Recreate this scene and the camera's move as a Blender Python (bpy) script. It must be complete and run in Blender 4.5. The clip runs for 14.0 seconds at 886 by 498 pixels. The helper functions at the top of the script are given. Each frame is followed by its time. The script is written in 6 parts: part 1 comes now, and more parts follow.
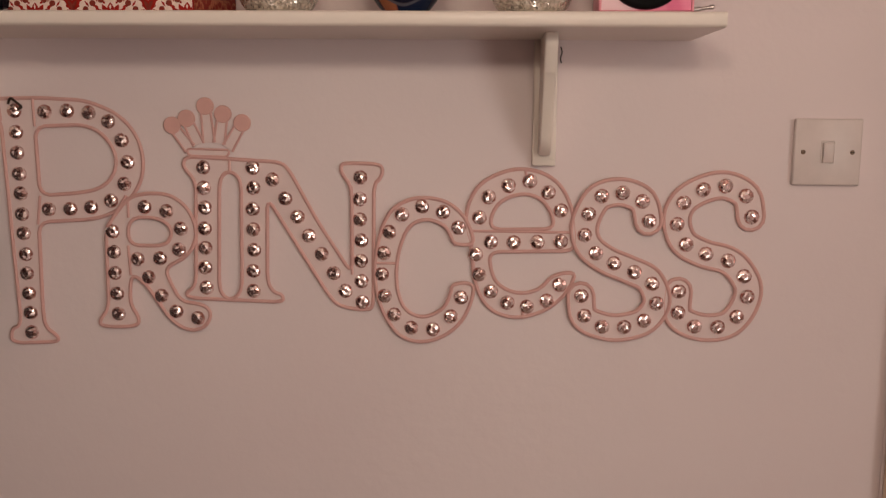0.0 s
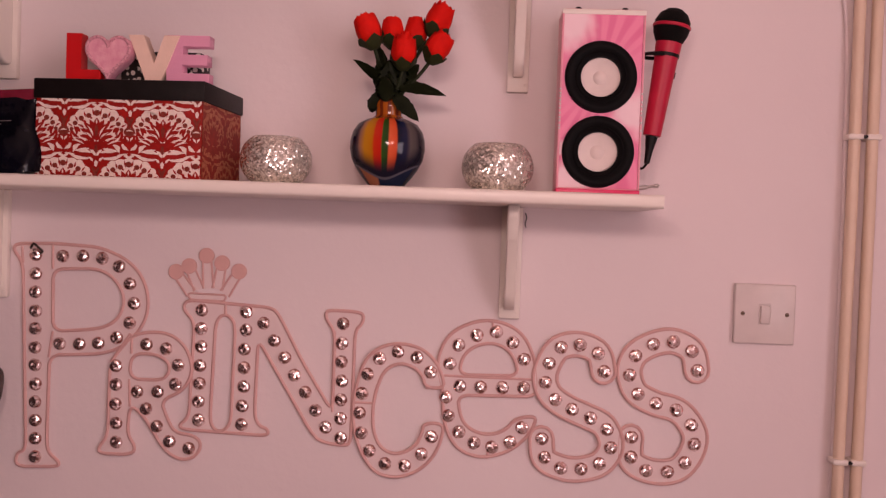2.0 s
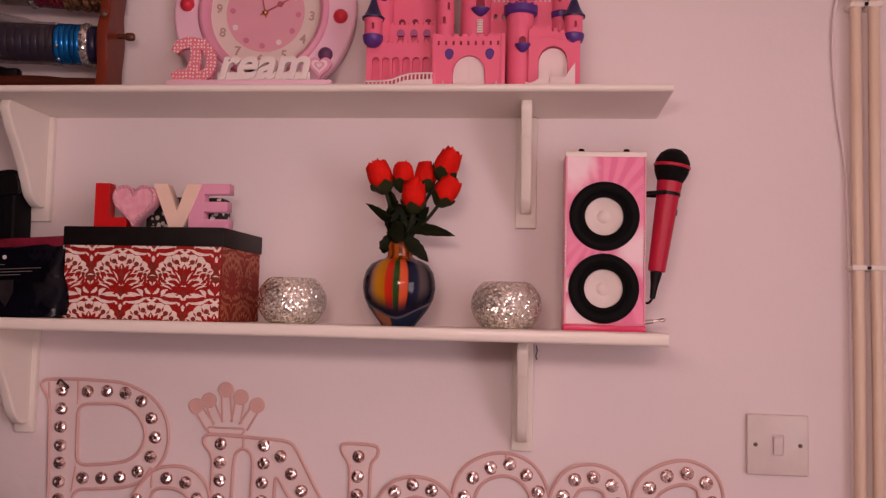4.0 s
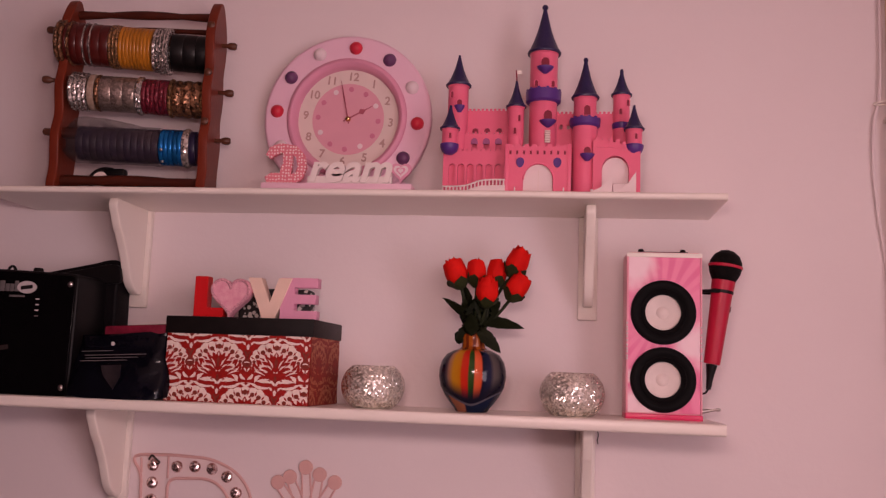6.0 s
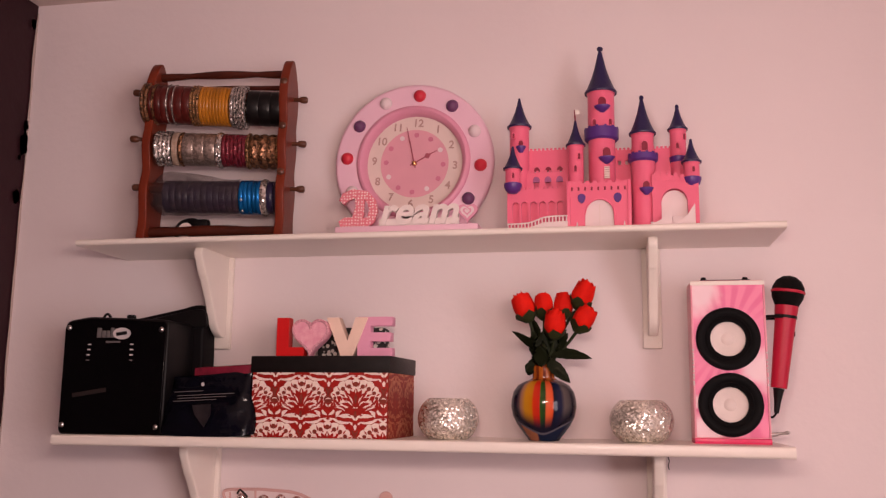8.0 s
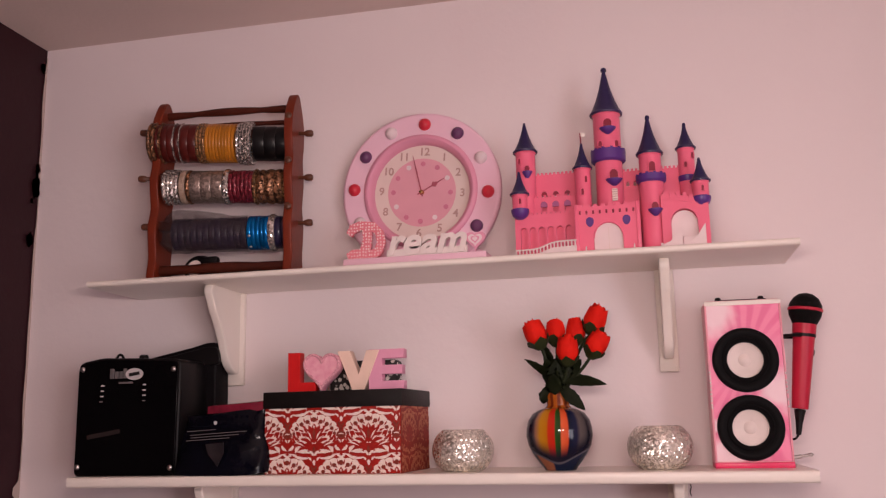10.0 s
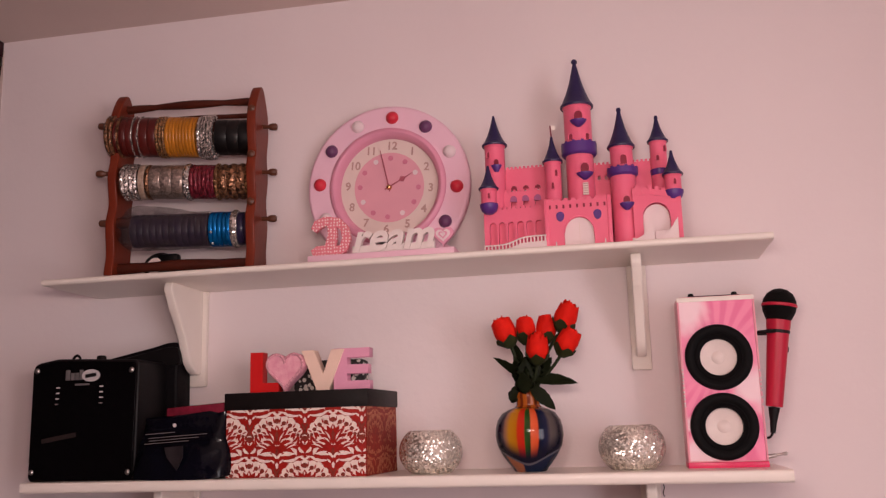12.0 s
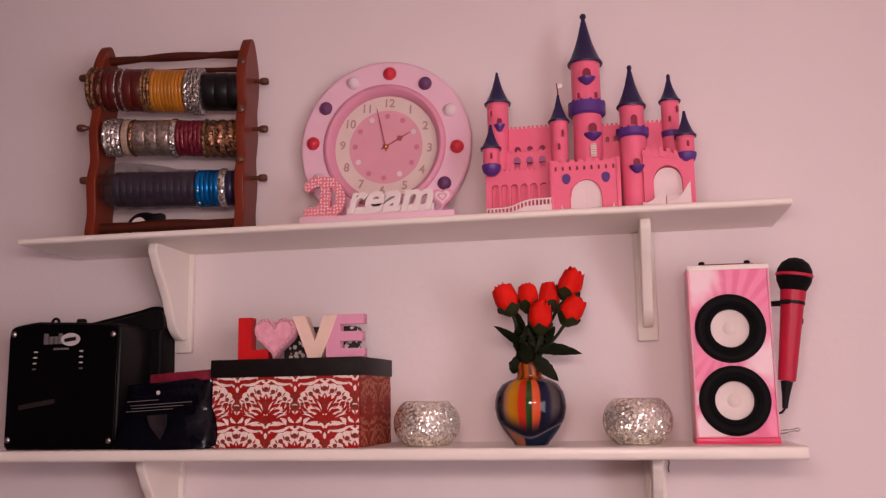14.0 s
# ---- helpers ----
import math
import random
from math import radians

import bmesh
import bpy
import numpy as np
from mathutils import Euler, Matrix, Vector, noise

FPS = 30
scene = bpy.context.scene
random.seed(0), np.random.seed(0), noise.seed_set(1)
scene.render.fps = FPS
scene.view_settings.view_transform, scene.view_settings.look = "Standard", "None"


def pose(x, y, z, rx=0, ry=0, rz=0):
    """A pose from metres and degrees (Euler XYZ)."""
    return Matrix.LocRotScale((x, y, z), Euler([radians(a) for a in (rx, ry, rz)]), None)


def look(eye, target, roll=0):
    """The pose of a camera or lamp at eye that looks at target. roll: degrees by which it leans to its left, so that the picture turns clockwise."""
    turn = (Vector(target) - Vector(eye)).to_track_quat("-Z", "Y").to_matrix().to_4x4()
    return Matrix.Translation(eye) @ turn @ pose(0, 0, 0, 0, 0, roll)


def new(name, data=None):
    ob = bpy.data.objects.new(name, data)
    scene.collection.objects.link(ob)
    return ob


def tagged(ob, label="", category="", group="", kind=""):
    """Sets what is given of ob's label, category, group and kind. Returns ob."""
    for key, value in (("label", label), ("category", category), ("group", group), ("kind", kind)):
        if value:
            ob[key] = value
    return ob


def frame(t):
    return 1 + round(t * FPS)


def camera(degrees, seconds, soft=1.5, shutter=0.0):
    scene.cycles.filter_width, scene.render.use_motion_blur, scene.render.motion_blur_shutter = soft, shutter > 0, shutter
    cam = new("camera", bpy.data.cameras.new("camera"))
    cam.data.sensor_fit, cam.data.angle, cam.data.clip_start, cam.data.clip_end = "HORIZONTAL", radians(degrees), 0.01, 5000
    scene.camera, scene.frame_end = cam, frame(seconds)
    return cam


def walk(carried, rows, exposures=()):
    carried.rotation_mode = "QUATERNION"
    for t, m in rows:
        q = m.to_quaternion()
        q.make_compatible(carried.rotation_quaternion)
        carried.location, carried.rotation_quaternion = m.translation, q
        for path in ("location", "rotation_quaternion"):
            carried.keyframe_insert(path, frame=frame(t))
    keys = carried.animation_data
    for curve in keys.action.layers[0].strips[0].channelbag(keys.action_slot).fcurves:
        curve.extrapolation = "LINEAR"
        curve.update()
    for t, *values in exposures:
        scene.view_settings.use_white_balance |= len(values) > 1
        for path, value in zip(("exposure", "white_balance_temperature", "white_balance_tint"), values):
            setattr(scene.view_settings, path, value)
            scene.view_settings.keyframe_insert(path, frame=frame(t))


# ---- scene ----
cam = camera(52.0, 14.0, soft=1.3)
PATH = [
    (0, (0.04, -0.064, 1.461), (-0.066, 1.911, 1.168), 0.5),
    (0.5, (0.047, -0.089, 1.471), (-0.046, 1.892, 1.208), 1.0),
    (1, (0.077, -0.144, 1.514), (-0.027, 1.848, 1.374), 2.1),
    (1.5, (0.099, -0.154, 1.524), (-0.016, 1.841, 1.461), 2.1),
    (2, (0.088, -0.179, 1.523), (-0.036, 1.816, 1.474), 2.1),
    (2.5, (0.105, -0.202, 1.53), (-0.063, 1.791, 1.514), 2.0),
    (3, (0.118, -0.203, 1.545), (-0.068, 1.787, 1.592), 1.5),
    (5.5, (0.097, -0.291, 1.626), (-0.122, 1.683, 1.865), 1.7),
    (6, (0.056, -0.332, 1.626), (-0.193, 1.634, 1.895), 2.1),
    (6.5, (0.018, -0.339, 1.634), (-0.26, 1.619, 1.929), 2.1),
    (7, (0.01, -0.346, 1.635), (-0.297, 1.607, 1.941), 1.8),
    (7.5, (0.025, -0.372, 1.636), (-0.31, 1.574, 1.955), 1.3),
    (8, (0.051, -0.396, 1.624), (-0.325, 1.54, 1.96), 0.6),
    (10.5, (0.085, -0.372, 1.64), (-0.346, 1.541, 2.031), -1.3),
    (11, (0.093, -0.363, 1.638), (-0.321, 1.553, 2.036), -1.5),
    (11.5, (0.09, -0.35, 1.638), (-0.311, 1.57, 2.029), -1.6),
    (12, (0.088, -0.337, 1.637), (-0.301, 1.587, 2.021), -1.6),
    (12.5, (0.088, -0.32, 1.636), (-0.285, 1.612, 1.996), -1.6),
    (13, (0.082, -0.322, 1.636), (-0.292, 1.614, 1.972), -1.0),
    (13.5, (0.071, -0.316, 1.634), (-0.31, 1.62, 1.963), -0.6),
    (14, (0.061, -0.273, 1.636), (-0.309, 1.665, 1.96), -0.9),
]
EXPOSURE = [(0, 0.25, 6650, -16), (0.5, 0.26, 6650, -12), (1, 0.28, 6800, -8), (1.5, 0.38, 6900, 8), (2, 0.44, 6700, 18), (2.5, 0.42, 6200, 12), (3, 0.42, 6650, 10), (5.5, 0.32, 6350, 18), (6, 0.35, 6550, 22), (6.5, 0.43, 7700, 30), (7, 0.46, 7450, 26), (8, 0.77, 6550, 6), (11, 0.67, 6050, 0), (12.5, 0.69, 6200, 2), (13.5, 0.68, 5800, 8), (14, 0.68, 6100, 6)]
walk(cam, [(t, look(eye, target, roll)) for t, eye, target, roll in PATH], EXPOSURE)

# ---------- light ----------
world = bpy.data.worlds.new("room_world")
scene.world = world
world.use_nodes = True
world.node_tree.nodes["Background"].inputs[0].default_value = (0.9, 0.75, 0.75, 1)
world.node_tree.nodes["Background"].inputs[1].default_value = 0.05

WALL, EAST, WEST, SOUTH, TOP = 1.107, 1.35, -1.058, -1.75, 2.388
LAMP = Vector((0.09, -0.20, 1.78))
WIN_Y, WIN_Z, WIN_W, WIN_H = -0.95, 1.50, 1.1, 1.15


def bulb_light(x, y, z, watts, size=0.05):
    data = bpy.data.lights.new("bulb_light", "POINT")
    data.energy, data.shadow_soft_size, data.color = watts, size, (1.0, 0.73, 0.668)
    ob = new("bulb_light", data)
    ob.location = (x, y, z)
    return ob


for k in range(3):
    a = radians(20 + 120 * k)
    bulb_light(LAMP.x + 0.15 * math.cos(a), LAMP.y + 0.15 * math.sin(a), LAMP.z, 4.5)

# soft fill lamp in an added window opening, unseen behind the camera
fill_data = bpy.data.lights.new("unseen_fill_lamp", "AREA")
fill_data.shape, fill_data.size, fill_data.size_y, fill_data.energy, fill_data.color = "RECTANGLE", WIN_W - 0.1, WIN_H - 0.1, 15.5, (1.0, 0.81, 0.87)
fill_lamp = new("unseen_fill_lamp", fill_data)
fill_lamp.matrix_world = look((EAST + 0.03, WIN_Y, WIN_Z), (0, WIN_Y + 0.1, WIN_Z))

# ---------- materials ----------


def mat(name, colour, rough=0.5, metal=0.0, second=None, scale=40.0, amount=0.5, bump=0.0, bump_scale=200.0, coat=0.0, island=0.0,
        coords="Object", detail=4.0, spec=0.32):
    """A plain surface: two tones in a noise, fine relief, and a shift from piece to piece."""
    m = bpy.data.materials.new(name)
    m.use_nodes = True
    nt = m.node_tree
    b = nt.nodes["Principled BSDF"]
    b.inputs["Roughness"].default_value, b.inputs["Metallic"].default_value = rough, metal
    b.inputs["Coat Weight"].default_value = coat
    b.inputs["Specular IOR Level"].default_value = spec
    tc = nt.nodes.new("ShaderNodeTexCoord")
    second = second or tuple(c * 0.86 for c in colour)
    n = nt.nodes.new("ShaderNodeTexNoise")
    n.inputs["Scale"].default_value, n.inputs["Detail"].default_value = scale, detail
    nt.links.new(tc.outputs[coords], n.inputs["Vector"])
    mix = nt.nodes.new("ShaderNodeMix")
    mix.data_type = "RGBA"
    mix.inputs[6].default_value, mix.inputs[7].default_value = (*colour, 1), (*second, 1)
    fac = nt.nodes.new("ShaderNodeMath")
    fac.operation, fac.use_clamp = "MULTIPLY_ADD", True
    fac.inputs[1].default_value, fac.inputs[2].default_value = 2.4 * amount, 0.5 - 1.2 * amount
    nt.links.new(n.outputs["Fac"], fac.inputs[0])
    nt.links.new(fac.outputs[0], mix.inputs[0])
    out = mix.outputs[2]
    if island:
        info = nt.nodes.new("ShaderNodeObjectInfo")
        hsv = nt.nodes.new("ShaderNodeHueSaturation")
        ma = nt.nodes.new("ShaderNodeMath")
        ma.operation = "MULTIPLY_ADD"
        ma.inputs[1].default_value, ma.inputs[2].default_value = 2 * island, 1 - island
        nt.links.new(info.outputs["Random"], ma.inputs[0])
        nt.links.new(ma.outputs[0], hsv.inputs["Value"])
        nt.links.new(out, hsv.inputs["Color"])
        out = hsv.outputs[0]
    nt.links.new(out, b.inputs["Base Color"])
    if bump:
        n2 = nt.nodes.new("ShaderNodeTexNoise")
        n2.inputs["Scale"].default_value, n2.inputs["Detail"].default_value = bump_scale, 3
        nt.links.new(tc.outputs[coords], n2.inputs["Vector"])
        bp = nt.nodes.new("ShaderNodeBump")
        bp.inputs["Strength"].default_value, bp.inputs["Distance"].default_value = bump, 0.002
        nt.links.new(n2.outputs["Fac"], bp.inputs["Height"])
        nt.links.new(bp.outputs[0], b.inputs["Normal"])
    return m


def math_node(nt, op, a, b=None, c=None, clamp=False):
    n = nt.nodes.new("ShaderNodeMath")
    n.operation, n.use_clamp = op, clamp
    for k, v in enumerate((a, b, c)):
        if v is None:
            continue
        if isinstance(v, (int, float)):
            n.inputs[k].default_value = v
        else:
            nt.links.new(v, n.inputs[k])
    return n.outputs[0]


def mix_node(nt, fac, a, b):
    n = nt.nodes.new("ShaderNodeMix")
    n.data_type = "RGBA"
    for k, v in ((0, fac), (6, a), (7, b)):
        if isinstance(v, tuple):
            n.inputs[k].default_value = (*v, 1)
        elif isinstance(v, (int, float)):
            n.inputs[k].default_value = v
        else:
            nt.links.new(v, n.inputs[k])
    return n.outputs[2]


def noise_node(nt, vec, scale, detail=3.0, distortion=0.0):
    n = nt.nodes.new("ShaderNodeTexNoise")
    n.inputs["Scale"].default_value, n.inputs["Detail"].default_value, n.inputs["Distortion"].default_value = scale, detail, distortion
    nt.links.new(vec, n.inputs["Vector"])
    return n.outputs["Fac"]


def smooth_step(nt, v, lo, hi):
    n = nt.nodes.new("ShaderNodeMapRange")
    n.interpolation_type = "SMOOTHSTEP"
    n.inputs["From Min"].default_value, n.inputs["From Max"].default_value = lo, hi
    nt.links.new(v, n.inputs["Value"])
    return n.outputs[0]


def blank(name, rough=0.5, metal=0.0, coat=0.0):
    m = bpy.data.materials.new(name)
    m.use_nodes = True
    b = m.node_tree.nodes["Principled BSDF"]
    b.inputs["Roughness"].default_value, b.inputs["Metallic"].default_value, b.inputs["Coat Weight"].default_value = rough, metal, coat
    tc = m.node_tree.nodes.new("ShaderNodeTexCoord")
    return m, m.node_tree, b, tc


def leopard_material():
    m, nt, b, tc = blank("leopard_print", 0.7)
    v = nt.nodes.new("ShaderNodeTexVoronoi")
    v.inputs["Scale"].default_value = 125
    nt.links.new(tc.outputs["Object"], v.inputs["Vector"])
    spot = smooth_step(nt, math_node(nt, "ADD", v.outputs["Distance"], math_node(nt, "MULTIPLY", noise_node(nt, tc.outputs["Object"], 150), 0.5)), 0.62, 0.68)
    nt.links.new(mix_node(nt, spot, (0.65, 0.6, 0.55), (0.012, 0.01, 0.01)), b.inputs["Base Color"])
    return m


def mosaic_material(name, colour, cell, rough, spread, dark=0.35, metal=1.0, shade=(1.0, 1.0, 1.0)):
    """Small mirror chips, each tilted its own way."""
    m, nt, b, tc = blank(name, rough, metal)
    v = nt.nodes.new("ShaderNodeTexVoronoi")
    v.inputs["Scale"].default_value = cell
    nt.links.new(tc.outputs["Object"], v.inputs["Vector"])
    g = nt.nodes.new("ShaderNodeNewGeometry")
    s = nt.nodes.new("ShaderNodeVectorMath")
    s.operation = "SUBTRACT"
    s.inputs[1].default_value = (0.5, 0.5, 0.5)
    nt.links.new(v.outputs["Color"], s.inputs[0])
    sc = nt.nodes.new("ShaderNodeVectorMath")
    sc.operation = "SCALE"
    sc.inputs["Scale"].default_value = spread
    nt.links.new(s.outputs[0], sc.inputs[0])
    ad = nt.nodes.new("ShaderNodeVectorMath")
    nt.links.new(g.outputs["Normal"], ad.inputs[0])
    nt.links.new(sc.outputs[0], ad.inputs[1])
    no = nt.nodes.new("ShaderNodeVectorMath")
    no.operation = "NORMALIZE"
    nt.links.new(ad.outputs[0], no.inputs[0])
    nt.links.new(no.outputs[0], b.inputs["Normal"])
    hv = nt.nodes.new("ShaderNodeSeparateColor")
    nt.links.new(v.outputs["Color"], hv.inputs[0])
    nt.links.new(mix_node(nt, smooth_step(nt, hv.outputs[0], 0.0, 1.0), tuple(c * dark * k for c, k in zip(colour, shade)), colour), b.inputs["Base Color"])
    return m


def vase_material():
    """Blown glass with upright stripes of colour and a dark blue foot."""
    m, nt, b, tc = blank("striped_glass", 0.10, 0.0, 0.0)
    b.inputs["Specular IOR Level"].default_value = 0.26
    sep = nt.nodes.new("ShaderNodeSeparateXYZ")
    nt.links.new(tc.outputs["Object"], sep.inputs[0])
    wob = math_node(nt, "MULTIPLY_ADD", noise_node(nt, tc.outputs["Object"], 18, 1.0), 0.10, -0.05)
    ang = math_node(nt, "ARCTAN2", sep.outputs[0], math_node(nt, "MULTIPLY", sep.outputs[1], -1.0))
    f = math_node(nt, "ADD", math_node(nt, "MULTIPLY_ADD", ang, 1 / (2 * math.pi), 0.5), math_node(nt, "MULTIPLY", wob, 0.2))
    ramp = nt.nodes.new("ShaderNodeValToRGB")
    cr = ramp.color_ramp
    cr.interpolation = "LINEAR"
    stops = ((0.0, (0.006, 0.008, 0.025)), (0.30, (0.010, 0.012, 0.035)), (0.345, (0.012, 0.008, 0.022)), (0.360, (0.08, 0.05, 0.06)), (0.372, (0.30, 0.15, 0.10)), (0.40, (0.50, 0.22, 0.012)), (0.440, (0.44, 0.16, 0.006)),
             (0.450, (0.50, 0.03, 0.008)), (0.485, (0.45, 0.015, 0.008)), (0.492, (0.02, 0.07, 0.008)), (0.520, (0.015, 0.04, 0.006)), (0.526, (0.58, 0.10, 0.03)), (0.562, (0.55, 0.07, 0.02)), (0.568, (0.006, 0.005, 0.012)),
             (0.585, (0.004, 0.008, 0.030)), (0.612, (0.012, 0.014, 0.040)), (0.632, (0.085, 0.068, 0.066)), (0.662, (0.065, 0.055, 0.055)), (0.69, (0.008, 0.008, 0.016)))
    while len(cr.elements) < len(stops):
        cr.elements.new(0.5)
    for e, (p, c) in zip(cr.elements, stops):
        e.position, e.color = p, (*c, 1)
    nt.links.new(f, ramp.inputs[0])
    # the coloured heart ends in a curved dark band, a pale seam and a foot of amber and navy glass
    curve = math_node(nt, "MULTIPLY", math_node(nt, "POWER", math_node(nt, "SINE", ang), 2.0), -0.019)
    low = math_node(nt, "ADD", math_node(nt, "ADD", sep.outputs[2], curve), math_node(nt, "MULTIPLY", wob, 0.03))
    amber = smooth_step(nt, math_node(nt, "ABSOLUTE", math_node(nt, "ADD", ang, 0.65)), 0.42, 0.30)
    footcol = mix_node(nt, amber, (0.006, 0.012, 0.035), (0.28, 0.10, 0.05))
    col = mix_node(nt, smooth_step(nt, low, 0.0095, 0.0115), footcol, (0.085, 0.08, 0.10))
    col = mix_node(nt, smooth_step(nt, low, 0.0125, 0.0145), col, (0.005, 0.005, 0.016))
    col = mix_node(nt, smooth_step(nt, low, 0.018, 0.042), col, ramp.outputs[0])
    neck = smooth_step(nt, sep.outputs[2], 0.086, 0.092)
    col = mix_node(nt, neck, col, mix_node(nt, smooth_step(nt, math_node(nt, "SINE", math_node(nt, "MULTIPLY", ang, 9.0)), -0.3, 0.7), (0.34, 0.085, 0.010), (0.13, 0.022, 0.006)))
    nt.links.new(col, b.inputs["Base Color"])
    return m


def burst_material():
    """Pink printed board with paler rays and white clouds."""
    m, nt, b, tc = blank("pink_burst_print", 0.55, 0.0, 0.0)
    sep = nt.nodes.new("ShaderNodeSeparateXYZ")
    nt.links.new(tc.outputs["Object"], sep.inputs[0])
    dx = math_node(nt, "ADD", sep.outputs[0], 0.004)
    dz = math_node(nt, "SUBTRACT", sep.outputs[2], 0.150)
    ang = math_node(nt, "ARCTAN2", dx, dz)
    ray = smooth_step(nt, math_node(nt, "SINE", math_node(nt, "MULTIPLY_ADD", ang, 26.0, math_node(nt, "MULTIPLY", noise_node(nt, tc.outputs["Object"], 14, 1.0), 5.0))), -0.7, 0.8)
    soft = math_node(nt, "MULTIPLY_ADD", noise_node(nt, tc.outputs["Object"], 30, 2.0), 0.040, -0.020)

    def blob(x, z, r):
        d2 = math_node(nt, "ADD", math_node(nt, "POWER", math_node(nt, "SUBTRACT", sep.outputs[0], x), 2.0), math_node(nt, "POWER", math_node(nt, "SUBTRACT", sep.outputs[2], z), 2.0))
        return smooth_step(nt, math_node(nt, "ADD", math_node(nt, "SQRT", d2), soft), r, r * 0.35)

    ray = math_node(nt, "MULTIPLY", ray, smooth_step(nt, math_node(nt, "ABSOLUTE", dz), 0.02, 0.06))
    col = mix_node(nt, math_node(nt, "MULTIPLY", ray, 0.55), (0.84, 0.24, 0.40), (0.70, 0.085, 0.24))
    patch = math_node(nt, "MAXIMUM", math_node(nt, "MAXIMUM", blob(-0.046, 0.222, 0.046), blob(0.046, 0.108, 0.042)), math_node(nt, "MAXIMUM", blob(-0.038, 0.018, 0.034), blob(-0.050, 0.060, 0.012)))
    col = mix_node(nt, math_node(nt, "MULTIPLY", patch, 0.9), col, (0.86, 0.66, 0.70))
    nt.links.new(col, b.inputs["Base Color"])
    return m


def dotted_material():
    m, nt, b, tc = blank("polka_dot_paint", 0.4)
    v = nt.nodes.new("ShaderNodeTexVoronoi")
    v.inputs["Scale"].default_value, v.inputs["Randomness"].default_value = 190, 0.35
    nt.links.new(tc.outputs["Object"], v.inputs["Vector"])
    d = smooth_step(nt, v.outputs["Distance"], 0.25, 0.31)
    nt.links.new(mix_node(nt, d, (0.85, 0.68, 0.66), (0.70, 0.19, 0.24)), b.inputs["Base Color"])
    return m


WALL_PAINT = mat("pale_pink_wall_paint", (0.79, 0.70, 0.70), 0.7, second=(0.735, 0.635, 0.64), scale=2.6, amount=0.75, bump=0.25, bump_scale=70, spec=0.25)
MAROON = mat("maroon_wall_paint", (0.030, 0.006, 0.010), 0.6, second=(0.022, 0.004, 0.007), scale=4, bump=0.3, bump_scale=60, spec=0.3)
FLAKE = mat("bare_plaster", (0.50, 0.40, 0.36), 0.8, scale=60, bump=0.4)
CEIL = mat("ceiling_paint", (0.68, 0.55, 0.51), 0.85, scale=3, bump=0.3, bump_scale=90)
CARPET = mat("beige_carpet", (0.36, 0.28, 0.24), 0.95, scale=300, bump=0.6, bump_scale=600)
GLOSS = mat("white_gloss_paint", (0.82, 0.75, 0.69), 0.28, second=(0.77, 0.69, 0.62), scale=9, amount=0.6, bump=0.12, bump_scale=35)
PIPE = mat("cream_pipe_paint", (0.76, 0.61, 0.48), 0.32, second=(0.68, 0.51, 0.38), scale=14, bump=0.2, bump_scale=60)
SWITCH = mat("switch_plastic", (0.71, 0.62, 0.59), 0.3)
STEEL = mat("steel_screw", (0.6, 0.57, 0.55), 0.28, 1.0, bump=0.1)
DULL = mat("dull_brass_screw", (0.20, 0.13, 0.09), 0.5, 0.4, scale=200)
RIM = mat("rose_rim_plastic", (0.67, 0.42, 0.39), 0.45, second=(0.60, 0.35, 0.325), scale=30)
PLATE = mat("pale_letter_board", (0.77, 0.635, 0.625), 0.5, second=(0.73, 0.59, 0.575), scale=12)
BALL = mat("rose_crown_disc", (0.72, 0.43, 0.39), 0.45, scale=40)
# dim reflections in the facets are put into the colour as darker, rosier chips
GEM = mosaic_material("rhinestone", (1.0, 0.89, 0.87), 260, 0.20, 0.46, 0.46, 0.90, (1.0, 0.55, 0.49))
BLACK = mat("black_plastic", (0.005, 0.004, 0.005), 0.4, second=(0.007, 0.006, 0.006), scale=30, spec=0.16, bump=0.05, bump_scale=500)
WIRE = mat("dark_iron_wire", (0.05, 0.035, 0.030), 0.5, 0.6, scale=300)
BLACK_GLOSS = mat("glossy_black_panel", (0.002, 0.0016, 0.002), 0.16, scale=20, spec=0.14)
CASE = mat("black_padded_case", (0.004, 0.003, 0.004), 0.6, spec=0.12, scale=60, bump=0.3, bump_scale=300)
FOIL = mat("black_foil_bag", (0.002, 0.002, 0.003), 0.16, second=(0.003, 0.003, 0.008), scale=25, bump=1.0, bump_scale=36, spec=0.17)
FOIL_RED = mat("red_foil_edge", (0.30, 0.02, 0.05), 0.25, second=(0.06, 0.006, 0.012), scale=60, bump=0.6, bump_scale=60)
PRINT = mat("pale_print", (0.55, 0.5, 0.5), 0.5, scale=200)
DIM_PRINT = mat("grey_print", (0.13, 0.115, 0.115), 0.5, scale=120, amount=0.9)
DAMASK = mat("red_damask_paper", (0.36, 0.012, 0.008), 0.5, second=(0.24, 0.009, 0.007), scale=160, amount=0.9, spec=0.2)
DAMASK_WHITE = mat("cream_damask_print", (0.84, 0.71, 0.65), 0.5, second=(0.72, 0.57, 0.50), scale=220, amount=0.8, spec=0.2)
DAMASK_BROWN = mat("brown_damask_print", (0.26, 0.045, 0.030), 0.5, second=(0.15, 0.018, 0.012), scale=260, amount=0.9, spec=0.2)
SIDE_RED = mat("russet_side_paper", (0.30, 0.020, 0.012), 0.5, second=(0.19, 0.014, 0.009), scale=120, amount=0.9, spec=0.2)
SIDE_TAN = mat("tan_side_print", (0.52, 0.20, 0.105), 0.5, second=(0.32, 0.075, 0.038), scale=150, amount=1.0, spec=0.2)
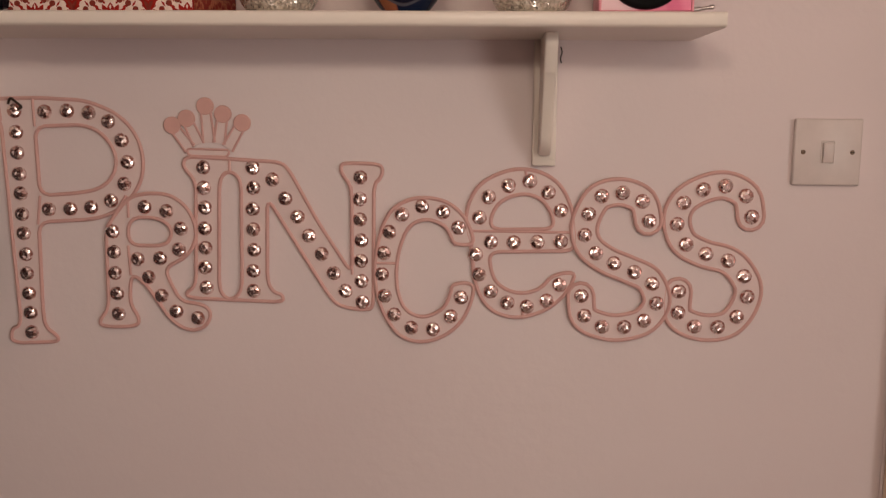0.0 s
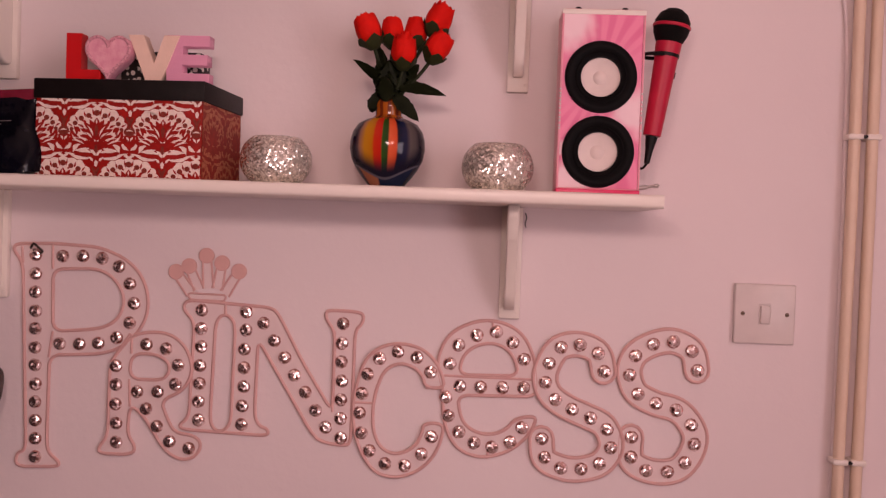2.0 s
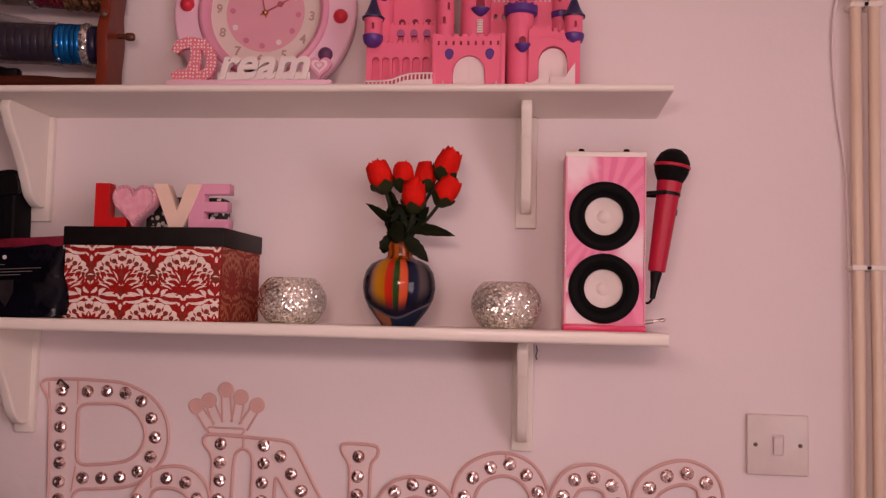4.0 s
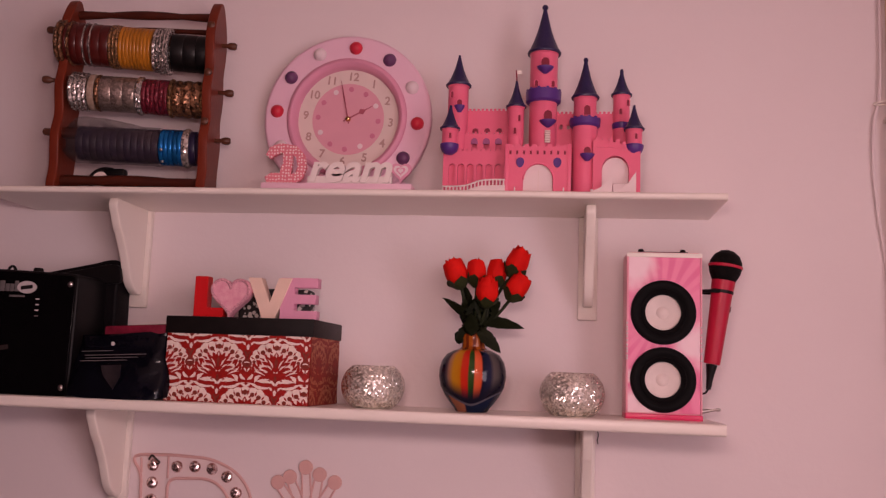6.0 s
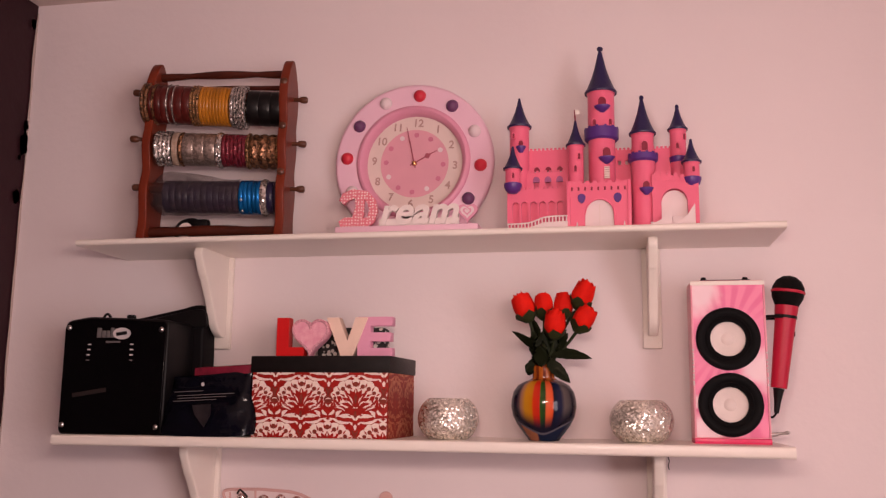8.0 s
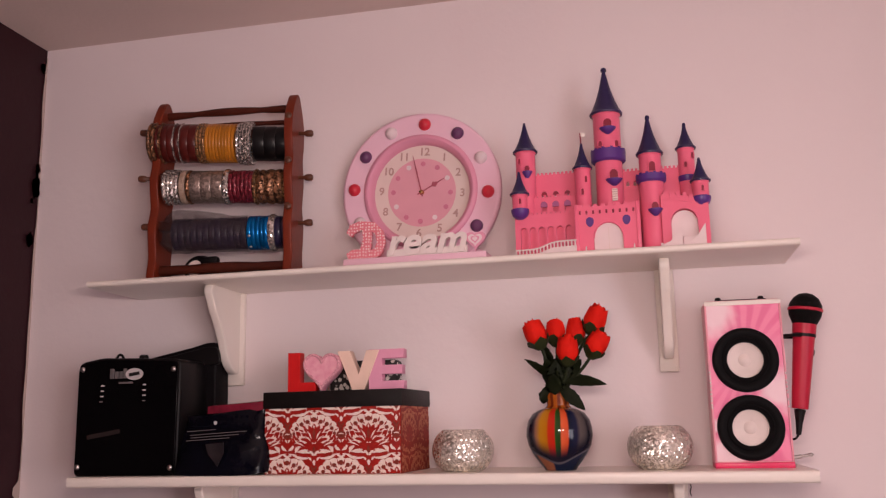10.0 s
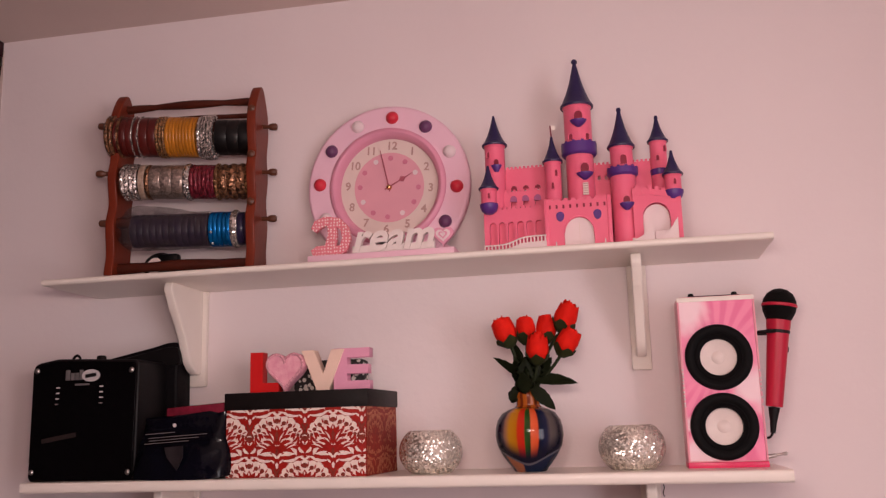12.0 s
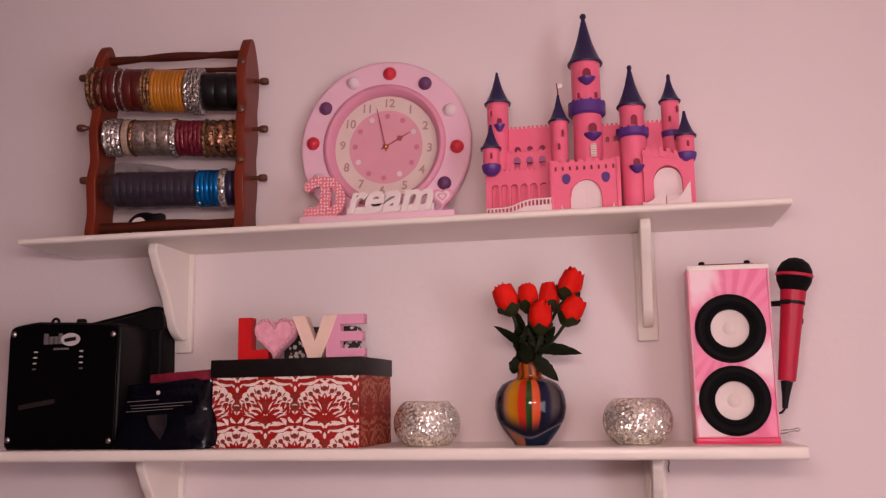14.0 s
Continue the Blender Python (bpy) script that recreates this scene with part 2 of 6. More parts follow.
LID = mat("black_lid_paper", (0.004, 0.0025, 0.0025), 0.5, spec=0.2, second=(0.011, 0.008, 0.008), scale=50, bump=0.2, bump_scale=300)
LEOPARD = leopard_material()
RED_L = mat("red_letter_paint", (0.58, 0.010, 0.012), 0.5, spec=0.2, scale=40, bump=0.15)
PINK_H = mat("pink_heart_glitter", (0.80, 0.42, 0.49), 0.5, second=(0.68, 0.26, 0.35), scale=95, amount=0.9, bump=0.4, bump_scale=300)
PINK_RIM = mat("rose_glitter_edge", (0.80, 0.42, 0.48), 0.35, second=(0.42, 0.15, 0.20), scale=420, amount=1.0, bump=0.8, bump_scale=500)
CREAM_V = mat("cream_letter_paint", (0.82, 0.60, 0.49), 0.5, scale=40, bump=0.15)
PINK_E = mat("pink_letter_paint", (0.74, 0.33, 0.47), 0.5, scale=40, bump=0.15)
MOSAIC = mosaic_material("silver_mosaic", (0.96, 0.90, 0.80), 430, 0.18, 0.85, 0.58, 0.68)
VASE = vase_material()
ROSE = mat("red_rose_cloth", (0.74, 0.014, 0.006), 0.7, spec=0.12, second=(0.50, 0.006, 0.004), scale=60, amount=0.7, bump=0.3, bump_scale=250)
LEAF = mat("dark_green_leaf", (0.022, 0.029, 0.010), 0.5, spec=0.15, second=(0.011, 0.015, 0.006), scale=60, bump=0.3, bump_scale=150)
SEPAL = mat("green_sepal", (0.028, 0.034, 0.011), 0.6, spec=0.15, scale=80)
BURST = burst_material()
PINK_CASE = mat("pink_speaker_case", (0.80, 0.36, 0.42), 0.3, second=(0.74, 0.28, 0.36), scale=20)
HOT_PINK = mat("hot_pink_plastic", (0.80, 0.042, 0.15), 0.3, scale=40)
CONE = mat("pale_speaker_cone", (0.78, 0.66, 0.62), 0.45, scale=50, bump=0.1)
RUBBER = mat("black_rubber_surround", (0.0025, 0.002, 0.0025), 0.6, spec=0.10, scale=60)
MESH = mat("black_grille_mesh", (0.004, 0.0035, 0.0035), 0.6, spec=0.12, bump=0.9, bump_scale=900)
MIC_RED = mat("crimson_microphone", (0.48, 0.013, 0.044), 0.42, scale=30)
WOOD = mat("reddish_stained_wood", (0.17, 0.025, 0.009), 0.4, second=(0.13, 0.017, 0.007), scale=26, amount=0.9, bump=0.15, bump_scale=120, spec=0.25)
WOOD_DARK = mat("dark_stained_wood", (0.08, 0.016, 0.008), 0.4, second=(0.045, 0.009, 0.005), scale=26, amount=0.9, bump=0.15, spec=0.22)
KNOB = mat("turned_wood_knob", (0.10, 0.034, 0.018), 0.35, scale=40)
B_MAROON = mat("maroon_bangle", (0.085, 0.010, 0.008), 0.3, scale=90, island=0.2)
B_MUSTARD = mat("mustard_bangle", (0.44, 0.16, 0.014), 0.3, scale=90, island=0.15)
B_BROWN = mosaic_material("brown_gold_glitter_bangle", (0.30, 0.14, 0.07), 300, 0.35, 0.7, 0.18, 0.6)
B_GOLD = mosaic_material("gold_stud_bangle", (0.46, 0.24, 0.11), 340, 0.3, 0.7, 0.14, 0.65)
B_SILVER = mosaic_material("silver_stone_bangle", (0.92, 0.85, 0.80), 330, 0.2, 0.8, 0.4, 0.8)
B_GREY = mosaic_material("grey_foil_bangle", (0.40, 0.32, 0.28), 300, 0.30, 0.16, 0.6, 0.75)
B_CRIMSON = mosaic_material("crimson_bead_bangle", (0.22, 0.022, 0.04), 300, 0.32, 0.5, 0.4, 0.4)
B_CREAM = mat("cream_cuff_bangle", (0.42, 0.32, 0.25), 0.4, second=(0.25, 0.16, 0.11), scale=160, amount=0.9)
B_BLACK = mat("black_bangle", (0.004, 0.0035, 0.004), 0.35, spec=0.3, scale=60)
B_NAVY = mat("navy_bangle", (0.014, 0.010, 0.032), 0.3, scale=60, island=0.25)
B_BLUE = mat("bright_blue_bangle", (0.006, 0.16, 0.42), 0.25, 0.6, second=(0.004, 0.07, 0.25), scale=60, island=0.3)
CLOCK_PINK = mat("pale_pink_clock_paint", (0.81, 0.53, 0.63), 0.45, second=(0.78, 0.49, 0.60), scale=8)
CLOCK_RING = mat("rose_clock_ring", (0.74, 0.32, 0.44), 0.35, scale=20)
CLOCK_FACE = mat("cream_clock_face", (0.76, 0.62, 0.57), 0.5, scale=20)
CLOCK_DISC = mat("rose_clock_disc", (0.75, 0.36, 0.43), 0.5, scale=20)
DIAL_DOT = mat("deep_rose_dot", (0.64, 0.21, 0.31), 0.5, scale=30)
NUMERAL = mat("taupe_numeral", (0.48, 0.31, 0.28), 0.5, scale=60)
RED_BALL = mat("red_half_ball", (0.62, 0.03, 0.055), 0.35)
PLUM_BALL = mat("plum_half_ball", (0.14, 0.05, 0.13), 0.4)
WHITE_BALL = mat("white_half_ball", (0.80, 0.66, 0.68), 0.45)
HAND = mat("rose_clock_hand", (0.42, 0.10, 0.14), 0.4)
BRASS = mat("brass_pin", (0.6, 0.36, 0.16), 0.25, 1.0)
WORD = mat("white_word_paint", (0.80, 0.70, 0.67), 0.5, scale=30)
DOTS = dotted_material()
CASTLE = mat("pink_castle_plastic", (0.80, 0.155, 0.25), 0.36, second=(0.75, 0.125, 0.225), scale=30, bump=0.05)
# flag pole colour; also puts the shade inside windows and loopholes into colour
CASTLE_IN = mat("dark_pink_opening_and_pole", (0.24, 0.018, 0.045), 0.4, scale=30)
ROOF = mat("navy_roof_plastic", (0.020, 0.014, 0.060), 0.36, second=(0.028, 0.02, 0.08), scale=60, bump=0.3, bump_scale=260)
PURPLE = mat("purple_castle_plastic", (0.10, 0.035, 0.22), 0.36, scale=40)
MAUVE = mat("mauve_castle_plastic", (0.36, 0.10, 0.24), 0.4, scale=40)
CASTLE_WHITE = mat("white_castle_plastic", (0.80, 0.66, 0.66), 0.4, scale=30)
CHAIR = mat("dark_grey_chair_plastic", (0.05, 0.035, 0.032), 0.25, scale=10)

# ---------- builders ----------


def finish(bm, name, material, sharp=40):
    bmesh.ops.recalc_face_normals(bm, faces=bm.faces)
    for f in bm.faces:
        f.smooth = True
    for e in bm.edges:
        if len(e.link_faces) == 2 and e.calc_face_angle(0) > radians(sharp):
            e.smooth = False
    me = bpy.data.meshes.new(name)
    bm.to_mesh(me)
    bm.free()
    me.materials.append(material)
    return me


def part(name, bm, material, parent, label="", m=None, sharp=40):
    """A bmesh as one mesh object under a thing or a part."""
    me = bm if isinstance(bm, bpy.types.Mesh) else finish(bm, name, material, sharp)
    ob = new(name, me)
    ob.parent = parent
    if m is not None:
        ob.matrix_basis = m
    return tagged(ob, label)


def thing(name, at, label, category, group="", turn=0.0):
    ob = new(name)
    ob.empty_display_size = 0.02
    ob.matrix_basis = pose(*at, 0, 0, turn)
    return tagged(ob, label, category, group)


def structure(name, bm, material, label, category):
    return tagged(new(name, finish(bm, name, material)), label, category, "", "structure")


def box(bm, x0, x1, y0, y1, z0, z1, bevel=0.0, seg=2):
    made = bmesh.ops.create_cube(bm, size=1.0, matrix=Matrix.LocRotScale(((x0 + x1) / 2, (y0 + y1) / 2, (z0 + z1) / 2), None, (x1 - x0, y1 - y0, z1 - z0)))
    if bevel:
        edges = list({e for v in made["verts"] for e in v.link_edges})
        bmesh.ops.bevel(bm, geom=edges, offset=bevel, segments=seg, affect="EDGES", profile=0.5)
    return bm


def boxed(*a, **k):
    return box(bmesh.new(), *a, **k)


def lathe(profile, segs=32, m=None, bm=None, squash=1.0, caps=True):
    """Turns (radius, z) pairs about the z axis."""
    bm = bm or bmesh.new()
    m = m or Matrix()
    rings = []
    for r, z in profile:
        if r < 1e-5:
            rings.append([bm.verts.new(m @ Vector((0, 0, z)))])
        else:
            rings.append([bm.verts.new(m @ Vector((r * math.cos(2 * math.pi * k / segs), squash * r * math.sin(2 * math.pi * k / segs), z))) for k in range(segs)])
    for a, b in zip(rings, rings[1:]):
        for k in range(segs):
            q = [a[k % len(a)], a[(k + 1) % len(a)], b[(k + 1) % len(b)], b[k % len(b)]]
            q = list(dict.fromkeys(q))
            if len(q) > 2:
                bm.faces.new(q)
    for ring, first in ((rings[0], True), (rings[-1], False)):
        if len(ring) > 2 and caps:
            bm.faces.new(ring)
    return bm


def tube(points, r, sides=8, closed=False, bm=None, taper=None):
    bm = bm or bmesh.new()
    pts = [Vector(p) for p in points]
    n = len(pts)
    rings, up = [], Vector((0, 1, 0.01))
    for i, p in enumerate(pts):
        a = pts[(i - 1) % n] if closed or i else p
        b = pts[(i + 1) % n] if closed or i < n - 1 else p
        d = (b - a).normalized()
        side = d.cross(up)
        if side.length < 0.05:
            side = d.cross(Vector((1, 0, 0)))
        side.normalize()
        other = side.cross(d).normalized()
        rr = r * (taper(i / max(1, n - 1)) if taper else 1.0)
        rings.append([bm.verts.new(p + rr * (math.cos(2 * math.pi * k / sides) * side + math.sin(2 * math.pi * k / sides) * other)) for k in range(sides)])
    for i in range(n if closed else n - 1):
        a, b = rings[i], rings[(i + 1) % n]
        for k in range(sides):
            bm.faces.new((a[k], a[(k + 1) % sides], b[(k + 1) % sides], b[k]))
    if not closed:
        bm.faces.new(rings[0])
        bm.faces.new(rings[-1][::-1])
    return bm


def prism(outline, y0, y1, holes=(), bevel=0.0):
    """A board cut to an outline in x and z, from y0 (front) to y1, as a mesh; the holes go through."""
    cu = bpy.data.curves.new("cut", "CURVE")
    cu.dimensions, cu.fill_mode, cu.extrude = "2D", "BOTH", (y1 - y0) / 2 - bevel
    cu.bevel_depth, cu.bevel_resolution = bevel, 2
    for loop in (outline, *holes):
        sp = cu.splines.new("POLY")
        sp.points.add(len(loop) - 1)
        for q, (x, z) in zip(sp.points, loop):
            q.co = (x, z, 0, 1)
        sp.use_cyclic_u = True
    ob = bpy.data.objects.new("cut", cu)
    me = bpy.data.meshes.new_from_object(ob)
    me.transform(pose(0, (y0 + y1) / 2, 0, 90, 0, 0))
    bpy.data.objects.remove(ob)
    bpy.data.curves.remove(cu)
    me.materials.clear()
    return me


def cut(name, outline, y0, y1, material, parent, holes=(), bevel=0.0, label=""):
    me = prism(outline, y0, y1, holes, bevel)
    me.materials.append(material)
    return part(name, me, material, parent, label)


def writing(name, text, size, depth, material, parent, m, shear=0.0, fat=0.0, label=""):
    """Raised characters in the built-in font, standing upright and facing the room."""
    cu = bpy.data.curves.new("text", "FONT")
    cu.body, cu.size, cu.extrude, cu.shear, cu.offset = text, size, depth / 2, shear, fat
    cu.align_x, cu.align_y = "CENTER", "CENTER"
    ob = bpy.data.objects.new("text", cu)
    me = bpy.data.meshes.new_from_object(ob)
    me.transform(pose(0, 0, 0, 90, 0, 0))
    bpy.data.objects.remove(ob)
    bpy.data.curves.remove(cu)
    me.materials.clear()
    me.materials.append(material)
    return part(name, me, material, parent, label, m)


def spline(points, step=6, closed=False):
    """A smooth curve through control points."""
    p = [Vector((*q, 0)) if len(q) == 2 else Vector(q) for q in points]
    n, out = len(p), []
    for i in range(n if closed else n - 1):
        a, b, c, d = (p[(i + k) % n] if closed else p[min(max(i + k, 0), n - 1)] for k in (-1, 0, 1, 2))
        for s in range(step):
            t = s / step
            out.append(0.5 * (2 * b + (c - a) * t + (2 * a - 5 * b + 4 * c - d) * t * t + (3 * b - a - 3 * c + d) * t ** 3))
    if not closed:
        out.append(p[-1])
    return [tuple(v)[:len(points[0])] for v in out]


def rounded(points, reach=0.009, rounds=2):
    """A closed outline with its corners softened."""
    p = [Vector(q) for q in points]
    for _ in range(rounds):
        out = []
        for i, a in enumerate(p):
            b = p[(i + 1) % len(p)]
            d = b - a
            k = min(0.25, reach / max(d.length, 1e-6))
            out += [a + d * k, b - d * k]
        p, reach = out, reach * 0.5
    return [tuple(v) for v in p]


def spaced(points, count):
    """Points at even steps along a line."""
    p = [Vector(q) for q in points]
    run = [0.0]
    for a, b in zip(p, p[1:]):
        run.append(run[-1] + (b - a).length)
    out = []
    for k in range(count):
        s = run[-1] * k / max(1, count - 1)
        i = max(j for j in range(len(p) - 1) if run[j] <= s + 1e-9)
        out.append(p[i].lerp(p[i + 1], (s - run[i]) / max(1e-9, run[i + 1] - run[i])))
    return out


def ring_shape(cx, cz, r, n=40, a0=0.0, a1=360.0):
    return [(cx + r * math.cos(radians(a0 + (a1 - a0) * k / n)), cz + r * math.sin(radians(a0 + (a1 - a0) * k / n))) for k in range(n + (a1 - a0 < 360))]


# ---------- the room ----------
structure("wall_north", boxed(WEST - 0.12, EAST + 0.12, WALL, WALL + 0.12, 0, TOP), WALL_PAINT, "added unseen pale pink wall that closes the room with soft unevenness", "wall")
structure("wall_west", boxed(WEST - 0.12, WEST, SOUTH, WALL, 0, TOP), MAROON, "dark maroon painted wall with a ragged paint edge", "wall")
# unseen side wall, added to close the room and hold the fill lamp
bm = bmesh.new()
box(bm, EAST, EAST + 0.12, SOUTH, WIN_Y - WIN_W / 2, 0, TOP)
box(bm, EAST, EAST + 0.12, WIN_Y + WIN_W / 2, WALL, 0, TOP)
box(bm, EAST, EAST + 0.12, WIN_Y - WIN_W / 2, WIN_Y + WIN_W / 2, 0, WIN_Z - WIN_H / 2)
box(bm, EAST, EAST + 0.12, WIN_Y - WIN_W / 2, WIN_Y + WIN_W / 2, WIN_Z + WIN_H / 2, TOP)
structure("wall_east", bm, WALL_PAINT, "added unseen pale pink wall with an opening for the fill lamp", "wall")
# unseen wall behind the camera, added so that the room bounces light
structure("wall_south", boxed(WEST - 0.12, EAST + 0.12, SOUTH - 0.12, SOUTH, 0, TOP), WALL_PAINT, "added unseen pale pink wall that closes the room", "wall")
# added frame round the fill lamp's opening, out of view
win = tagged(new("added_window"), "added unseen white-framed opening for the fill lamp", "window", "", "structure")
for y0, y1, z0, z1 in ((-WIN_W / 2, WIN_W / 2, -WIN_H / 2, -WIN_H / 2 + 0.05), (-WIN_W / 2, WIN_W / 2, WIN_H / 2 - 0.05, WIN_H / 2), (-WIN_W / 2, -WIN_W / 2 + 0.05, -WIN_H / 2 + 0.05, WIN_H / 2 - 0.05), (WIN_W / 2 - 0.05, WIN_W / 2, -WIN_H / 2 + 0.05, WIN_H / 2 - 0.05)):
    part("window_frame", boxed(EAST + 0.04, EAST + 0.09, WIN_Y + y0, WIN_Y + y1, WIN_Z + z0, WIN_Z + z1, bevel=0.004), GLOSS, win)
structure("floor", boxed(WEST - 0.12, EAST + 0.12, SOUTH - 0.12, WALL + 0.12, -0.1, 0), CARPET, "beige carpeted floor", "floor")
structure("ceiling", boxed(WEST - 0.12, EAST + 0.12, SOUTH - 0.12, WALL + 0.12, TOP, TOP + 0.1), CEIL, "matt pale painted ceiling", "ceiling")

# pale wall paint that ran over the corner onto the maroon wall, with flakes
rng = random.Random(4)
bm = bmesh.new()
edge = []
z = 0.02
while z < TOP - 0.01:
    w = 0.006 + 0.006 * noise.noise((0, 0, z * 9)) + (0.012 if noise.noise((3, 0, z * 14)) > 0.42 else 0)
    edge.append((max(0.003, w), z))
    z += 0.012
for k, (w, z) in enumerate(edge):
    edge[k] = [bm.verts.new((WEST + 0.0025, WALL, z)), bm.verts.new((WEST + 0.0025, WALL - w, z))]
for a, b in zip(edge, edge[1:]):
    bm.faces.new((a[0], a[1], b[1], b[0]))
structure("paint_edge", bm, FLAKE, "ragged pale paint edge in the corner of the wall", "trim")


def flake(y, z, w, h, seed):
    r = random.Random(seed)
    loop = [(WALL - y + w * math.cos(a) * r.uniform(0.6, 1.1), z + h * math.sin(a) * r.uniform(0.6, 1.1)) for a in [2 * math.pi * k / 12 for k in range(12)]]
    bm = bmesh.new()
    vs = [bm.verts.new((WEST + 0.004, p, q)) for p, q in loop]
    bm.faces.new(vs)
    bmesh.ops.solidify(bm, geom=bm.faces[:], thickness=0.002)
    return structure("paint_flake", bm, FLAKE, "bare plaster flake in the maroon paint", "trim")


flake(0.012, 2.105, 0.013, 0.030, 1)
flake(0.010, 2.140, 0.008, 0.014, 2)
flake(0.020, 2.00, 0.011, 0.016, 3)
flake(0.022, 2.075, 0.006, 0.006, 4)
flake(0.014, 2.345, 0.008, 0.012, 5)

# ---------- heating pipes in the corner ----------
for k, x in enumerate((0.5625, 0.5865)):
    pipe = thing("heating_pipe", (x, WALL - 0.018, 0), "cream-painted upright heating pipe clipped to the wall", "pipe", "pipes on the wall")
    part("pipe_tube", tube([(0.0006 * math.sin(9 * z + k), 0, z) for z in [i * TOP / 30 for i in range(31)]], 0.0078, 14), PIPE, pipe)
    for z in (0.55, 1.222, 1.665, 2.035):
        c = part("pipe_clip", boxed(-0.0105, 0.0105, -0.0092, 0.0175, z - 0.0042, z + 0.0042, bevel=0.003), GLOSS, pipe, "white plastic pipe clip")
        part("clip_screw", lathe([(0.0, -0.0118), (0.0022, -0.0116), (0.0026, -0.009)], 10, pose(0.0125 - 0.025 * k, 0.002, z, -90, 0, 0) @ pose(0, 0, 0)), BLACK, c)
cable = thing("cable", (-0.005, 0, 0), "thin pinkish cable tucked behind the heating pipes", "cable")
part("cable_sheath", tube(spline([(0.5630, WALL - 0.0045, 0.02), (0.5630, WALL - 0.0045, 0.9), (0.5625, WALL - 0.0045, 1.45), (0.5605, WALL - 0.004, 1.66), (0.557, WALL - 0.004, 1.80), (0.547, WALL - 0.004, 1.88), (0.541, WALL - 0.004, 1.96), (0.543, WALL - 0.005, 2.03), (0.553, WALL - 0.006, 2.08), (0.556, WALL - 0.006, 2.2), (0.556, WALL - 0.006, TOP)], 6), 0.0028, 8), WALL_PAINT, cable)
tie = thing("cable_tie", (0.540, WALL - 0.012, 2.062), "white plastic tie round the pipes and cable", "cable tie")
part("tie_strap", tube(ring_shape(0, 0, 1, 24) and [(0.030 + 0.036 * math.cos(a), -0.008 + 0.013 * math.sin(a), 0.004 * math.cos(a)) for a in [2 * math.pi * k / 28 for k in range(28)]], 0.0016, 6, True), GLOSS, tie)

# ---------- light switch ----------
sw = thing("light_switch", (0.457, WALL, 1.4185), "white plastic single light switch on the wall", "light switch")
plate = part("face_plate", boxed(-0.0415, 0.0415, -0.0085, 0, -0.0415, 0.0415, bevel=0.0025, seg=3), SWITCH, sw)
rk = part("rocker", boxed(-0.0065, 0.0065, -0.0125, -0.008, -0.0125, 0.0125, bevel=0.0015), SWITCH, sw)
rk.matrix_basis = pose(0, 0, 0, 4, 0, 0)
part("rocker_frame", tube(rounded([(-0.008, -0.014), (0.008, -0.014), (0.008, 0.014), (-0.008, 0.014)], 0.001) and [(x, -0.0086, z) for x, z in rounded([(-0.008, -0.014), (0.008, -0.014), (0.008, 0.014), (-0.008, 0.014)], 0.001)], 0.0008, 6, True), SWITCH, sw)
for x in (-0.030, 0.030):
    s = part("screw", lathe([(0.0, 0.0008), (0.0026, 0.0006), (0.0032, -0.0006)], 14, pose(x, -0.0088, 0, 90, 0, 0)), DULL, sw, "dull slotted screw")
    part("slot", boxed(x - 0.0024, x + 0.0024, -0.0100, -0.0090, -0.0004, 0.0004), BLACK, s)

# ---------- shelves and brackets ----------


def shelf(x0, x1, y0, top, thick, label):
    """A painted board with a rounded front edge."""
    s = thing("wall_shelf", ((x0 + x1) / 2, WALL, top), label, "shelf", "shelves on the wall")
    h = (x1 - x0) / 2
    d = WALL - y0
    n = 40
    flat = [(0, 0), (-d + 0.0060, 0), (-d + 0.0060, -thick), (-0.012, -thick), (0, -thick)]
    nose = [(-d + 0.0060, 0.0002), (-d + 0.0035, 0.0), (-d + 0.001, -0.0012), (-d, -0.0032), (-d, -thick + 0.0035), (-d + 0.0015, -thick + 0.0012), (-d + 0.0050, -thick - 0.0002), (-d + 0.0060, -thick - 0.0002)]
    for name, prof in (("board", flat), ("rounded_edge", nose)):
        bm = bmesh.new()
        rows = []
        for k in range(n + 1):
            x = -h + 2 * h * k / n
            rows.append([bm.verts.new((x, y, z + 0.0008 * math.sin(2.2 * x + 1))) for y, z in prof])
        for a, b in zip(rows, rows[1:]):
            for i in range(len(prof)):
                j = (i + 1) % len(prof)
                bm.faces.new((a[i], a[j], b[j], b[i]))
        bm.faces.new(rows[0])
        bm.faces.new(rows[-1])
        part(name, bm, GLOSS, s)
    return s


UP, LOW = 1.886, 1.570
shelf(-0.829, 0.290, 0.942, UP, 0.0098, "white-painted wooden shelf carrying the bangle stand, clock and castle")
shelf(-0.837, 0.284, 0.930, LOW, 0.0162, "white-painted wooden shelf carrying boxes, vase, candle holders and speaker")


